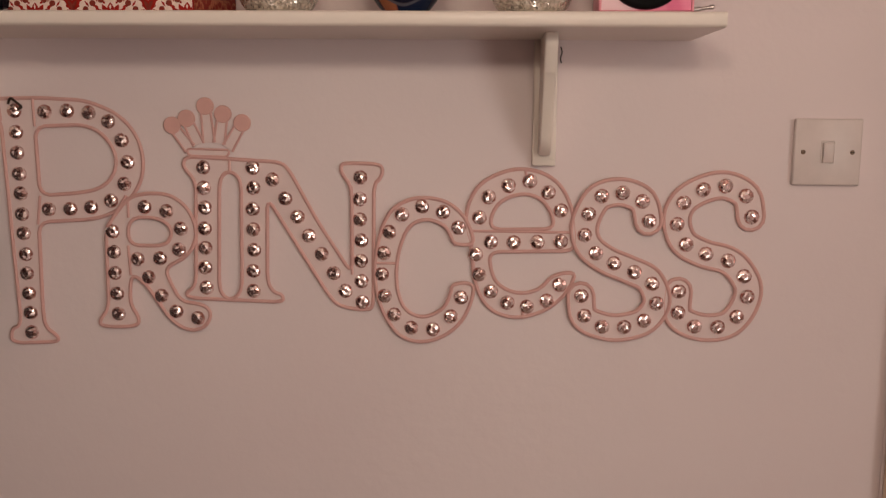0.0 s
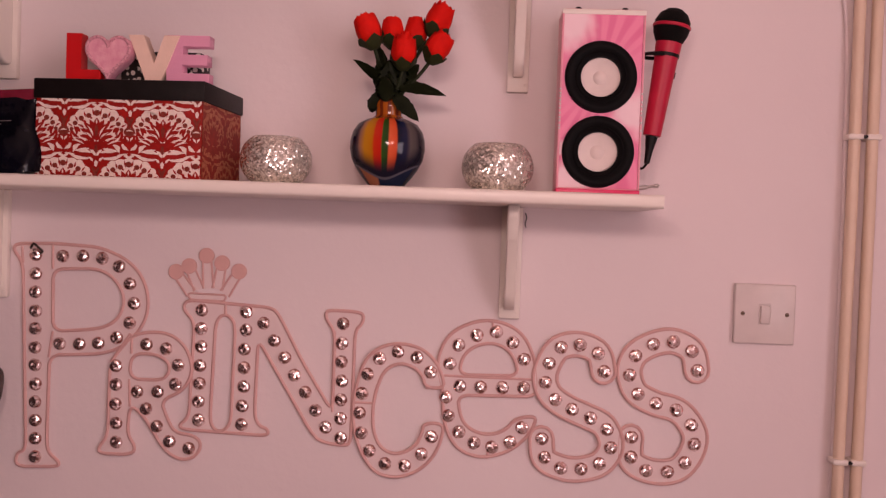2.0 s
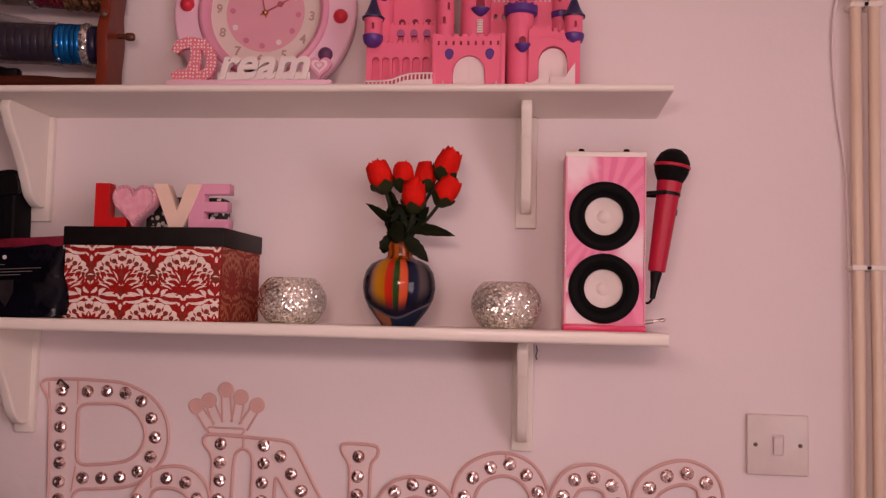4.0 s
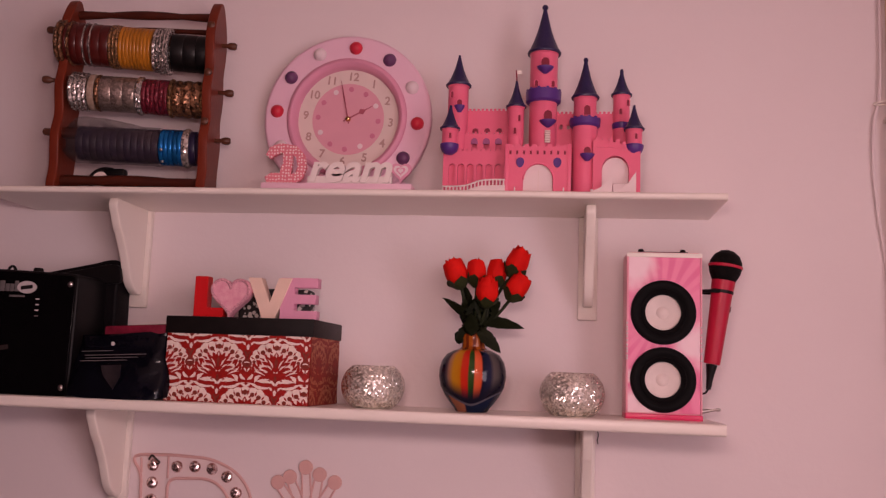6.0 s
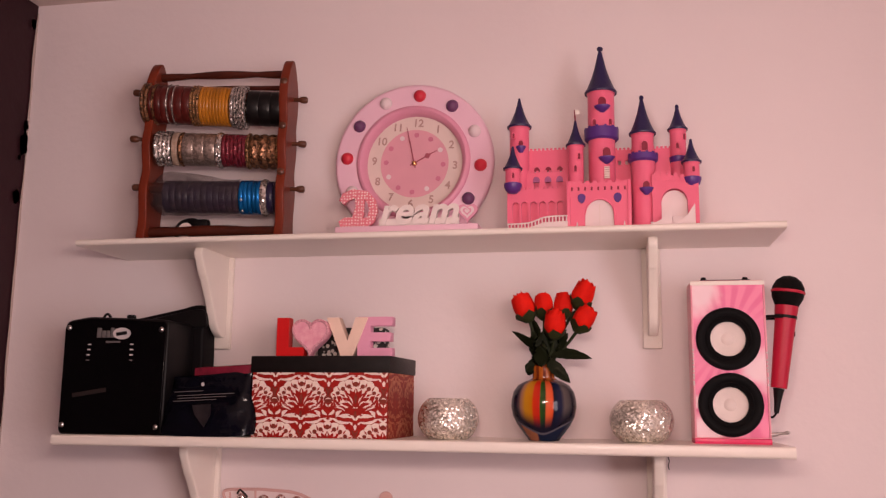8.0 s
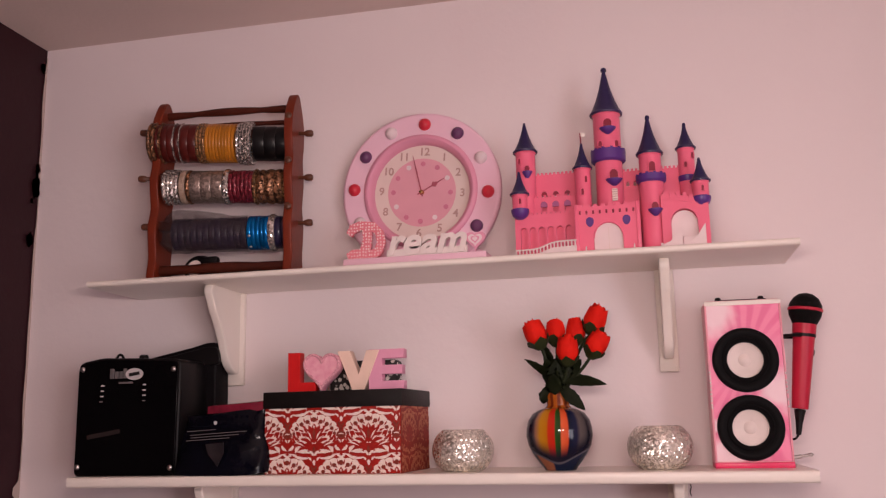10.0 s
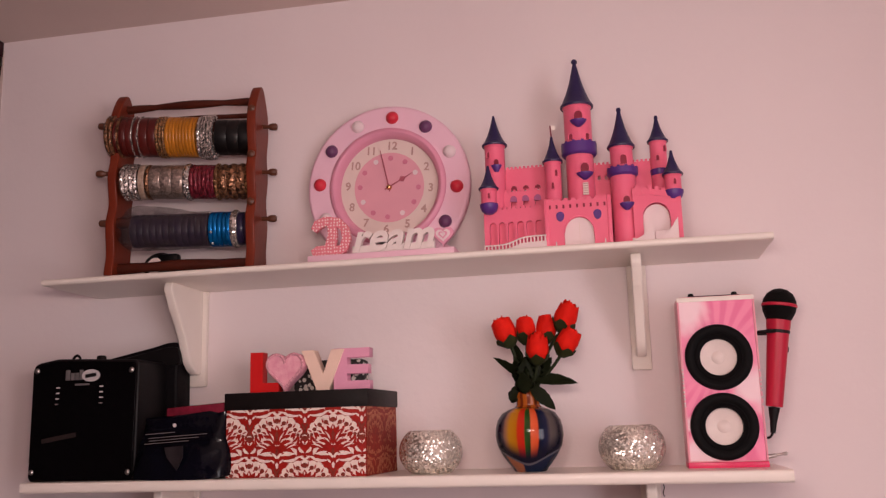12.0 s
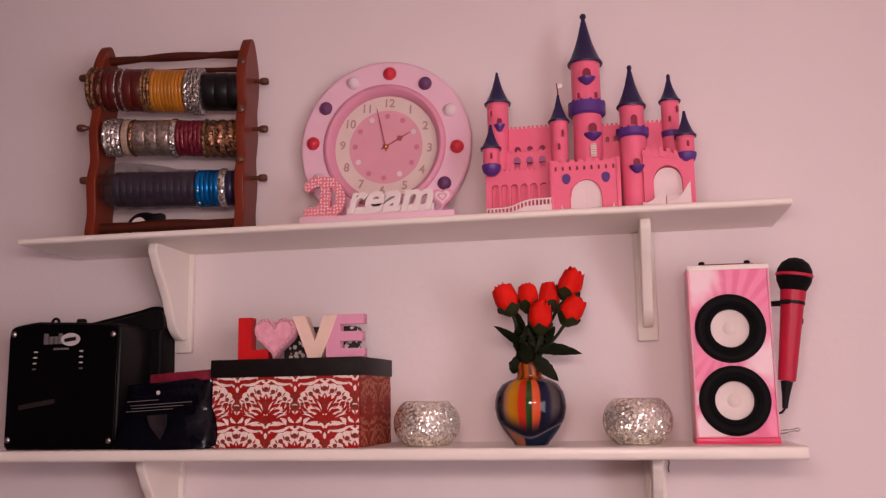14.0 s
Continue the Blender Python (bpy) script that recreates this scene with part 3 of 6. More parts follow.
def bracket(x, top, plate=0.162):
    b = thing("shelf_bracket", (x, WALL, top - 0.0098), "white-painted wooden shelf bracket with a curved arm", "bracket", "shelf brackets")
    part("back_plate", boxed(-0.0150, 0.0150, -0.011, 0, -plate, -0.0, bevel=0.0022), GLOSS, b)
    side = spline([(-0.011, -0.001), (-0.060, -0.001), (-0.108, -0.001), (-0.116, -0.004), (-0.117, -0.012), (-0.111, -0.022), (-0.104, -0.034), (-0.099, -0.042), (-0.094, -0.047),
                   (-0.080, -0.066), (-0.066, -0.088), (-0.055, -0.110), (-0.046, -0.125), (-0.032, -0.136), (-0.020, -0.140), (-0.011, -0.138)], 4)
    me = prism(side, -0.0075, 0.0075, bevel=0.0025)
    me.transform(pose(0, 0, 0, 0, 0, 90))
    me.transform(Matrix.Diagonal((1, 1, 1, 1)))
    me.materials.append(GLOSS)
    part("arm", me, GLOSS, b)
    for z in (-0.02, 0.009 - plate):
        part("screw", lathe([(0.0, 0.0006), (0.002, 0.0004), (0.0026, -0.0008)], 10, pose(0.0105, -0.0112, z, 90, 0, 0)), GLOSS, b)
    return b


for x in (0.1045, -0.632):
    bracket(x, UP)
for x in (0.1045, -0.639):
    bracket(x, LOW - 0.0064, 0.1565)

# dark squiggle of unclear kind, modelled as a short bent wire
hook = thing("wall_squiggle", (0.1235, WALL, LOW - 0.034), "small dark squiggle on the wall beside the bracket, built as bent wire", "hook")
part("bent_wire", tube(spline([(0.0, 0.004, 0.010), (-0.0005, -0.004, 0.009), (0.0008, -0.007, 0.003), (-0.0010, -0.006, -0.004), (0.0005, -0.005, -0.010)], 5), 0.0008, 8), WIRE, hook)

# ---------- the gem-studded wall word, in millimetres from the point (0, 1.3) of the wall ----------
def mm(points):
    return [(x / 1000, z / 1000) for x, z in points]


def gem_mesh():
    """A round cut stone: girdle, two rings of facets and a flat table."""
    bm = bmesh.new()
    rings = []
    for r, y, n, turn in ((0.0096, 0.0, 12, 0), (0.0098, -0.0014, 12, 0), (0.0080, -0.0044, 12, 0.5), (0.0044, -0.0058, 6, 0.25)):
        rings.append([bm.verts.new((r * math.cos(2 * math.pi * (k + turn) / n), y, r * math.sin(2 * math.pi * (k + turn) / n))) for k in range(n)])
    for k in range(12):
        j = (k + 1) % 12
        bm.faces.new((rings[0][k], rings[0][j], rings[1][j], rings[1][k]))
        bm.faces.new((rings[1][k], rings[1][j], rings[2][k]))
        bm.faces.new((rings[1][j], rings[2][j], rings[2][k]))
    for k in range(6):
        a, b, c = rings[2][2 * k], rings[2][2 * k + 1], rings[2][(2 * k + 2) % 12]
        bm.faces.new((a, b, rings[3][k]))
        bm.faces.new((b, c, rings[3][(k + 1) % 6], rings[3][k]))
    bm.faces.new(rings[3])
    me = finish(bm, "gem", GEM, 2)
    for p in me.polygons:
        p.use_smooth = False
    return me


GEM_MESH = gem_mesh()


def letter(name, label, outer, holes, rows, ribbon=0.0, lines=(), proud=0.0):
    """A flat letter with a raised rim and rows of stones."""
    ob = thing(name, (0, WALL, 1.3), label, "wall letter", "gem-studded wall letters")
    if ribbon:
        line = [Vector(q) for q in spline(mm(outer), 5)]
        left, right = [], []
        for i, p in enumerate(line):
            d = (line[min(i + 1, len(line) - 1)] - line[max(i - 1, 0)]).normalized()
            nrm = Vector((-d.y, d.x))
            left.append(tuple(p + nrm * ribbon))
            right.append(tuple(p - nrm * ribbon))

        def cap(p, d):
            a0 = math.atan2(d.y, d.x)
            return [tuple(p + ribbon * Vector((math.cos(a0 + radians(a)), math.sin(a0 + radians(a))))) for a in (60, 30, 0, -30, -60)]
        loop = left + cap(line[-1], line[-1] - line[-2]) + right[::-1] + cap(line[0], line[0] - line[1])
    else:
        loop = rounded(mm(outer))
    inner = [rounded(mm(h)) for h in holes]
    cut("board", loop, -0.0032 - proud, -0.0003, PLATE, ob, inner)
    for path in (loop, *inner):
        part("rim", tube([(x, -0.0030 - proud, z) for x, z in path], 0.0026, 8, True), RIM, ob, "raised rose-pink rim")
    for a, b in lines:
        part("inner_rim", tube([(a[0] / 1000, -0.0034 - proud, a[1] / 1000), (b[0] / 1000, -0.0034 - proud, b[1] / 1000)], 0.0019, 8), RIM, ob)
    r = random.Random(name)
    for path, count in rows:
        for p in spaced(spline(mm(path), 8) if len(path) > 2 else mm(path), count):
            part("gem", GEM_MESH, GEM, ob, m=pose(p[0] + r.uniform(-1, 1) * 0.0007, -0.0031 - proud, p[1] + r.uniform(-1, 1) * 0.0007, r.uniform(-5, 5), r.uniform(0, 360), r.uniform(-5, 5)))
    return ob

P_OUTER = [(-620, 168), (-614, 176), (-555, 178), (-489, 175), (-449, 159), (-426, 136), (-416, 108), (-417, 77), (-431, 52), (-455, 30), (-484, 20), (-561, 15), (-562, -104), (-560, -128), (-543, -140), (-543, -148), (-608, -151), (-607, -131), (-593, -126), (-604, 148)]
P_HOLE = [(-559, 141), (-492, 144), (-466, 131), (-450, 103), (-457, 75), (-478, 59), (-507, 54), (-557, 50)]
P_STEM = [(-585, 160), (-578, -135)]
P_BOWL = [(-544, 160), (-488, 160), (-460, 148), (-443, 123), (-437, 95), (-443, 67), (-462, 44), (-488, 35), (-546, 32)]
R_OUTER = [(-437, 50), (-409, 56), (-381, 54), (-360, 39), (-349, 17), (-348, -5), (-361, -28), (-392, -43), (-384, -65), (-371, -89), (-346, -91), (-333, -98), (-332, -111), (-343, -125), (-363, -128), (-385, -115), (-403, -88), (-420, -63), (-438, -52), (-441, -94), (-428, -112), (-433, -124), (-480, -125), (-484, -117), (-470, -100), (-469, 10)]
R_HOLE = [(-438, 23), (-401, 24), (-382, 13), (-381, -2), (-391, -14), (-440, -14)]
R_STEM = [(-460, 5), (-457, -107)]
R_BOWL = [(-415, 38), (-384, 32), (-367, 9), (-371, -19), (-398, -31), (-427, -32)]
R_LEG = [(-413, -56), (-398, -79), (-382, -100), (-349, -110)]
IN_OUTER = [(-363, 97), (-357, 104), (-235, 98), (-224, 89), (-188, 23), (-142, -48), (-142, 68), (-155, 84), (-156, 95), (-149, 98), (-106, 97), (-101, 90), (-104, 79), (-113, 71), (-114, -90), (-122, -96), (-157, -92), (-171, -80), (-253, 52), (-255, -60), (-247, -74), (-235, -77), (-234, -87), (-359, -84), (-366, -78), (-351, -67), (-347, 73), (-362, 88)]
IN_HOLE = [(-316, 71), (-310, 82), (-302, 85), (-293, 81), (-287, 70), (-289, -68), (-296, -81), (-306, -85), (-315, -80), (-320, -68)]
I_STEM = [(-336, 90), (-337, -69)]
N_LEFT = [(-271, 91), (-273, -72)]
N_DIAG = [(-245, 75), (-151, -70)]
N_RIGHT = [(-131, 79), (-129, -84)]
C_OUTER = [(17, -6), (-9, -6), (-13, 8), (-23, 21), (-46, 28), (-68, 18), (-80, -12), (-84, -42), (-82, -72), (-71, -96), (-47, -105), (-21, -92), (-12, -72), (-10, -57), (19, -56), (16, -79), (5, -106), (-17, -127), (-47, -138), (-77, -132), (-95, -110), (-108, -80), (-113, -42), (-108, -5), (-98, 28), (-80, 47), (-52, 56), (-19, 51), (3, 34), (15, 10)]
C_PATH = [(-2, 17), (-27, 39), (-55, 42), (-81, 29), (-94, 6), (-101, -31), (-100, -71), (-89, -96), (-65, -116), (-34, -118), (-12, -101), (1, -76)]
E_OUTER = [(148, -12), (37, -15), (40, -40), (48, -57), (67, -68), (89, -69), (107, -61), (120, -44), (149, -39), (146, -54), (133, -75), (108, -94), (75, -103), (45, -96), (27, -77), (17, -47), (15, -10), (6, 19), (9, 48), (24, 74), (52, 89), (78, 94), (107, 88), (129, 72), (143, 43), (148, 12)]
E_HOLE = [(38, 14), (40, 37), (54, 54), (79, 62), (100, 57), (115, 42), (122, 16)]
E_BAR = [(39, -2), (129, 0)]
E_TOP = [(24, 30), (36, 56), (58, 70), (85, 78), (110, 65), (129, 40)]
E_LOW = [(20, -18), (25, -45), (39, -66), (64, -82), (90, -86), (114, -77), (129, -56)]
S_PATH = [(240, 28), (232, 54), (206, 65), (178, 59), (163, 36), (159, 13), (168, -8), (191, -24), (218, -35), (244, -48), (255, -76), (241, -101), (213, -111), (187, -110), (162, -98), (157, -70)]
S_LAST = [(369, 35), (362, 62), (336, 75), (308, 70), (284, 54), (276, 30), (286, 2), (313, -13), (341, -20), (359, -34), (371, -58), (364, -86), (345, -106), (312, -109), (284, -95), (282, -62)]

p_letter = letter("letter_p", "large pale letter P with rose rim and round stones", P_OUTER, [P_HOLE], [(P_STEM, 12), (P_BOWL, 11)], lines=[((-560, 176), (-559, 141)), ((-557, 50), (-562, 12)), ((-604, 148), (-606, 172))])
# dark ornament on the top stone, modelled as a twist of wire
part("dark_ornament", tube(spline([(-0.590, -0.009, 0.170), (-0.584, -0.013, 0.177), (-0.577, -0.013, 0.172), (-0.572, -0.010, 0.166), (-0.576, -0.012, 0.163)], 5), 0.0017, 8), WIRE, p_letter, "dark ornament over the topmost stone, built as twisted wire")
letter("letter_r", "pale letter R with rose rim and round stones", R_OUTER, [R_HOLE], [(R_STEM, 5), (R_BOWL, 6), (R_LEG, 4)], lines=[((-438, 51), (-438, 23)), ((-440, -14), (-438, -54)), ((-468, 10), (-440, 52))], proud=0.0022)
letter("joined_letter_pair", "joined pale letters I and N with rose rim and round stones", IN_OUTER, [IN_HOLE], [(I_STEM, 7), (N_LEFT, 7), (N_DIAG, 7), (N_RIGHT, 7)], lines=[((-302, 101), (-302, 85)), ((-142, 68), (-142, -48))])
letter("letter_c", "pale letter C with rose rim and round stones", C_OUTER, [], [(C_PATH, 13)], lines=[((-113, -32), (-84, -32)), ((-9, -6), (17, -6))], proud=0.0022)
letter("letter_e", "pale letter e with rose rim and round stones", E_OUTER, [E_HOLE], [(E_BAR, 4), (E_TOP, 6), (E_LOW, 7)], lines=[((16, 12), (148, 12)), ((82, -83), (82, -103)), ((82, 94), (84, 78))])
letter("letter_s", "pale curling letter s with rose rim and round stones", S_PATH, [], [(S_PATH, 16)], ribbon=0.0165, proud=0.0022)
letter("letter_s", "pale curling letter s at the end of the word", S_LAST, [], [(S_LAST, 16)], ribbon=0.0165)
CROWN_BALLS = [(-376, 144), (-357, 153), (-332, 169), (-309, 159), (-284, 148)]
CROWN_FEET = [(-353, 118), (-342, 124), (-328, 126), (-315, 125), (-304, 119)]
CROWN_BASE = [(-358, 114), (-301, 113), (-304, 104), (-355, 105)]
crown = thing("crown_ornament", (0, WALL, 1.3), "small rose-pink crown with five discs above the letter I", "wall ornament", "gem-studded wall letters")
base = rounded(mm(CROWN_BASE), 0.003)
cut("crown_base", base, -0.0032, -0.0003, PLATE, crown)
part("rim", tube([(x, -0.0033, z) for x, z in base], 0.0016, 8, True), RIM, crown)
for (bx, bz), (fx, fz) in zip(mm(CROWN_BALLS), mm(CROWN_FEET)):
    d = Vector((bx - fx, bz - fz)).normalized()
    nrm = Vector((-d.y, d.x))
    loop = [(fx + nrm.x * 0.0075, fz + nrm.y * 0.0075 - 0.004), (bx + nrm.x * 0.006, bz + nrm.y * 0.006), (bx - nrm.x * 0.006, bz - nrm.y * 0.006), (fx - nrm.x * 0.0075, fz - nrm.y * 0.0075 - 0.004)]
    cut("spike", loop, -0.0030, -0.0003, PLATE, crown)
    part("spike_rim", tube([(x, -0.0030, z) for x, z in (loop[0], loop[1])], 0.0017, 6), RIM, crown)
    part("spike_rim", tube([(x, -0.0030, z) for x, z in (loop[2], loop[3])], 0.0017, 6), RIM, crown)
    cut("disc", ring_shape(bx, bz, 0.0105, 28), -0.0045, -0.0003, BALL, crown, (), 0.0008, "rose-pink disc")

# ---------- lower shelf ----------
# damask box with lid
bx = thing("storage_box", (-0.4035, 1.026, LOW), "red and white damask-patterned cardboard box with a black lid", "box", turn=-2.5)
body = part("box_body", boxed(-0.1070, 0.1140, -0.0725, 0.0725, 0.0, 0.104, bevel=0.0012), DAMASK, bx)
part("side_paper", boxed(0.1141, 0.1151, -0.0720, 0.0720, 0.001, 0.103), SIDE_RED, body, "reddish-brown damask paper on the side")

# the print: half a motif, mirrored and repeated in rows shifted by half a repeat; leaves as (from, to, half width, bow)
PALE_LEAVES = [(18, -58, 98, -50, 9, 6), (28, -84, 112, -72, 8, -6), (2, -72, 26, -44, 7, 3), (0, -124, 0, -92, 8, 0), (70, -18, 102, -58, 9, 9), (112, -6, 142, -44, 8, -8), (122, -66, 150, -92, 7, 5), (58, -100, 108, -112, 7, 6), (30, -40, 64, -44, 5, 3), (84, -80, 140, -60, 5, 4), (14, -98, 34, -78, 5, 3), (130, 18, 142, -2, 4, 2)]
RED_LEAVES = [(0, -5, 0, 104, 19, 0), (4, 8, 32, 96, 13, 6), (6, 4, 58, 82, 13, 9), (8, 0, 72, 52, 13, 9), (10, -6, 74, 20, 12, 7), (72, 36, 98, 60, 8, 4), (78, 10, 118, 54, 8, -7), (84, -14, 126, -10, 9, 4), (46, 78, 70, 92, 6, 3), (62, -12, 118, 34, 13, -14), (40, -26, 128, 2, 12, 10), (88, 22, 100, 64, 8, 6), (20, -36, 60, -30, 9, 6)]
RED_SEAMS = [(13, 112, 20, 146, 3.5, 0), (50, 104, 58, 134, 3.5, 0), (82, 86, 98, 110, 3.5, 0), (106, 62, 130, 76, 3.5, 0), (116, 36, 136, 38, 3.5, 0), (96, -2, 120, 20, 5, 4), (20, 98, 30, 108, 4, 0), (56, 56, 84, 70, 5, 3), (30, -2, 84, -16, 6, -5)]
PALE_VEINS = [(14, 20, 40, 66, 3.5, 4), (18, 8, 54, 36, 3.5, 5), (70, -6, 108, 26, 3.5, -8), (52, -20, 108, -2, 3.5, 6)]
BUDS = [(0, 126, 14), (36, 113, 12), (68, 100, 12), (95, 77, 11), (110, 50, 9)]
SX, SZ = 0.000304, 0.000275


def leaf_loop(ax, az, bx, bz, half, bow):
    """A pointed leaf from a to b, bowed sideways."""
    d = Vector((bx - ax, bz - az))
    nrm = Vector((-d.y, d.x)).normalized()
    left, right = [], []
    for k in range(9):
        t = k / 8
        mid = Vector((ax, az)) + d * t + nrm * bow * math.sin(math.pi * t)
        w = half * math.sin(math.pi * t ** 0.85) ** 0.75 * (1 + 0.22 * math.sin(9 * t + half)) if 0 < k < 8 else 0.4
        left.append(mid + nrm * w)
        right.append(mid - nrm * w)
    return left + right[::-1]


def oval_loop(x, z, rx, rz, n=14, lobes=0, deep=0.0):
    return [Vector((x + rx * (1 + deep * abs(math.sin(lobes * a))) * math.cos(a), z + rz * (1 + deep * abs(math.sin(lobes * a))) * math.sin(a))) for a in [2 * math.pi * k / n for k in range(n)]]


def damask_print(u0, u1, z0, z1, start, layers, place):
    """Layers of (loops, mirrored), each one a sheet over the last, trimmed to the panel."""
    for name, loops, material, lift in layers:
        bm = bmesh.new()
        for row in range(-1, 3):
            for col in range(-3, 4):
                ox, oz = start + SX * 290 * (col + 0.5 * (row % 2)), 0.0473 + SZ * 235 * (row - 0)
                for loop in loops:
                    for flip in (1, -1):
                        pts = [(ox + flip * SX * p.x, -lift, oz + SZ * p.y) for p in loop]
                        if max(p[0] for p in pts) > u0 and min(p[0] for p in pts) < u1 and max(p[2] for p in pts) > z0 and min(p[2] for p in pts) < z1:
                            off = 0.000004 * (len(bm.faces) % 61)
                            bm.faces.new([bm.verts.new((x, y - off, z)) for x, y, z in pts])
        for co, no in (((u0, 0, 0), (-1, 0, 0)), ((u1, 0, 0), (1, 0, 0)), ((0, 0, z0), (0, 0, -1)), ((0, 0, z1), (0, 0, 1))):
            bmesh.ops.bisect_plane(bm, geom=bm.verts[:] + bm.edges[:] + bm.faces[:], plane_co=co, plane_no=no, clear_outer=True)
        bmesh.ops.triangulate(bm, faces=bm.faces[:])
        tagged(part(name, bm, material, body, "", place), kind="stuff")


dome = [p for p in oval_loop(0, 55, 126, 94, 72, 9, 0.07) if p.y > -10]
pale = [dome] + [leaf_loop(*q) for q in PALE_LEAVES]
red = [leaf_loop(*q) for q in RED_LEAVES + RED_SEAMS]
brown = [oval_loop(x, z, r, r) for x, z, r in BUDS] + [leaf_loop(0, 18, 0, 74, 8, 0), oval_loop(145, 42, 25, 22), leaf_loop(145, 62, 128, 112, 7, -4), leaf_loop(0, -20, 0, -60, 8, 0)]
veins = [leaf_loop(*q) for q in PALE_VEINS] + [leaf_loop(131, 44, 159, 46, 3, 3), leaf_loop(0, 76, 0, 96, 3, 0)]
damask_print(-0.1065, 0.1135, 0.001, 0.0995, -0.0243, [("cream_print", pale, DAMASK_WHITE, 0.0003), ("red_print", red, DAMASK, 0.0006), ("brown_print", brown, DAMASK_BROWN, 0.0009), ("cream_vein_print", veins, DAMASK_WHITE, 0.0012)], pose(0, -0.0725, 0))
damask_print(-0.0715, 0.0715, 0.002, 0.0995, -0.0345, [("tan_print", pale, SIDE_TAN, 0.0003), ("russet_print", red, SIDE_RED, 0.0006), ("brown_print", brown, SIDE_RED, 0.0009)], pose(0.1151, 0, 0, 0, 0, 90))
part("lid", boxed(-0.1100, 0.1178, -0.0750, 0.0740, 0.0995, 0.1250, bevel=0.0015), LID, bx, "plain black lid")

# letters on the lid
lz = LOW + 0.1251


def word_letter(name, label, x, outline, material, holes=(), y=0.968, depth=0.020):
    ob = thing(name, (x, y, lz), label, "letter ornament", "word on the box")
    cut("block", outline, 0.0, depth, material, ob, holes, 0.0007)
    return ob


H = 0.0600
word_letter("letter_l", "red wooden letter L standing on the box lid", -0.480, [(0, 0), (0.0445, 0), (0.0445, 0.0135), (0.0185, 0.0135), (0.0185, H), (0, H)], RED_L)
heart = [(0.0305 * 0.98 * (16 * math.sin(t) ** 3) / 16, 0.031 + 0.0290 * ((13 * math.cos(t) - 5 * math.cos(2 * t) - 2 * math.cos(3 * t) - math.cos(4 * t)) / 15.0)) for t in [2 * math.pi * k / 48 for k in range(48)]]
low = min(z for _, z in heart)
hb = word_letter("heart_ornament", "pink glittery heart for the letter O on the box lid", -0.424, [(x, z - low + 0.0007) for x, z in heart], PINK_H, y=0.965)
part("glitter_rim", tube([(x, 0.0004, z - low + 0.0007) for x, z in [(px * 0.95, 0.002 + pz * 0.95) for px, pz in heart]], 0.0024, 8, True), PINK_RIM, hb, "rough glittery edge")
word_letter("letter_v", "cream wooden letter V standing on the box lid", -0.3985, [(0, H), (0.0185, H), (0.0335, 0.022), (0.0465, H), (0.0655, H), (0.0420, 0), (0.0240, 0)], CREAM_V, y=0.970)
word_letter("letter_e", "pink wooden letter E standing on the box lid", -0.3485, [(0, 0), (0.0545, 0), (0.0545, 0.0125), (0.0195, 0.0125), (0.0195, 0.0245), (0.052, 0.0245), (0.052, 0.0365), (0.0195, 0.0365), (0.0195, 0.0485), (0.0545, 0.0485), (0.0545, H + 0.001), (0, H + 0.001)], PINK_E, y=0.972)
pouch = thing("leopard_pouch", (-0.375, 1.035, lz), "small black and white spotted pouch behind the letters", "pouch")
part("pouch_body", boxed(-0.055, 0.058, -0.018, 0.018, 0.0, 0.049, bevel=0.006, seg=3), LEOPARD, pouch)

# black amplifier box
amp = thing("guitar_amplifier", (-0.752, 0.957, LOW), "glossy black square amplifier with silver corner screws", "amplifier")
front = [(-0.0905, 0.002), (0.087, 0.0), (0.089, 0.180), (0.020, 0.1835), (-0.050, 0.186), (-0.0865, 0.180), (-0.091, 0.172)]
cut("cabinet", rounded(front, 0.004), 0.0015, 0.140, BLACK, amp, (), 0.003)
cut("front_panel", rounded([(x * 0.985, 0.001 + z * 0.988) for x, z in front], 0.004), -0.0015, 0.0018, BLACK_GLOSS, amp, (), 0.0006, "glossy black front panel")
for x, z in ((-0.0840, 0.171), (0.0800, 0.1672), (-0.0850, 0.0145), (0.0795, 0.0128)):
    part("corner_screw", lathe([(0.0, 0.0030), (0.0024, 0.0026), (0.0042, 0.0012), (0.0046, 0.0)], 16, pose(x, -0.0012, z, 90, 0, 0)), STEEL, amp, "domed silver screw")
for x, w, h in ((-0.0290, 0.0078, 0.0160), (-0.0205, 0.0068, 0.0115), (-0.0128, 0.0062, 0.0115), (-0.0055, 0.0064, 0.0160)):
    part("badge_bar", boxed(x - w / 2, x + w / 2, -0.0026, -0.0012, 0.1545, 0.1545 + h, bevel=0.0004), DIM_PRINT, amp)
cut("badge_oval", [(0.0115 + 0.0155 * math.cos(a), 0.1610 + 0.0095 * math.sin(a)) for a in [2 * math.pi * k / 28 for k in range(28)]], -0.0030, -0.0014, PRINT, amp)
part("badge_stripe", boxed(-0.0095, 0.0095, -0.0036, -0.0029, -0.0028, 0.0028), BLACK, amp, m=pose(0.0115, 0, 0.1610, 0, -8, 0))
part("badge_line", boxed(-0.016, 0.009, -0.0026, -0.0012, 0.1460, 0.1490), DIM_PRINT, amp)
for k in range(4):
    for x in (-0.045 - 0.0006 * k, 0.030):
        part("label_dash", boxed(x - 0.0028, x + 0.0028, -0.0026, -0.0012, 0.1425 - 0.0085 * k, 0.1446 - 0.0085 * k), (PRINT if k < 3 else DIM_PRINT), amp)
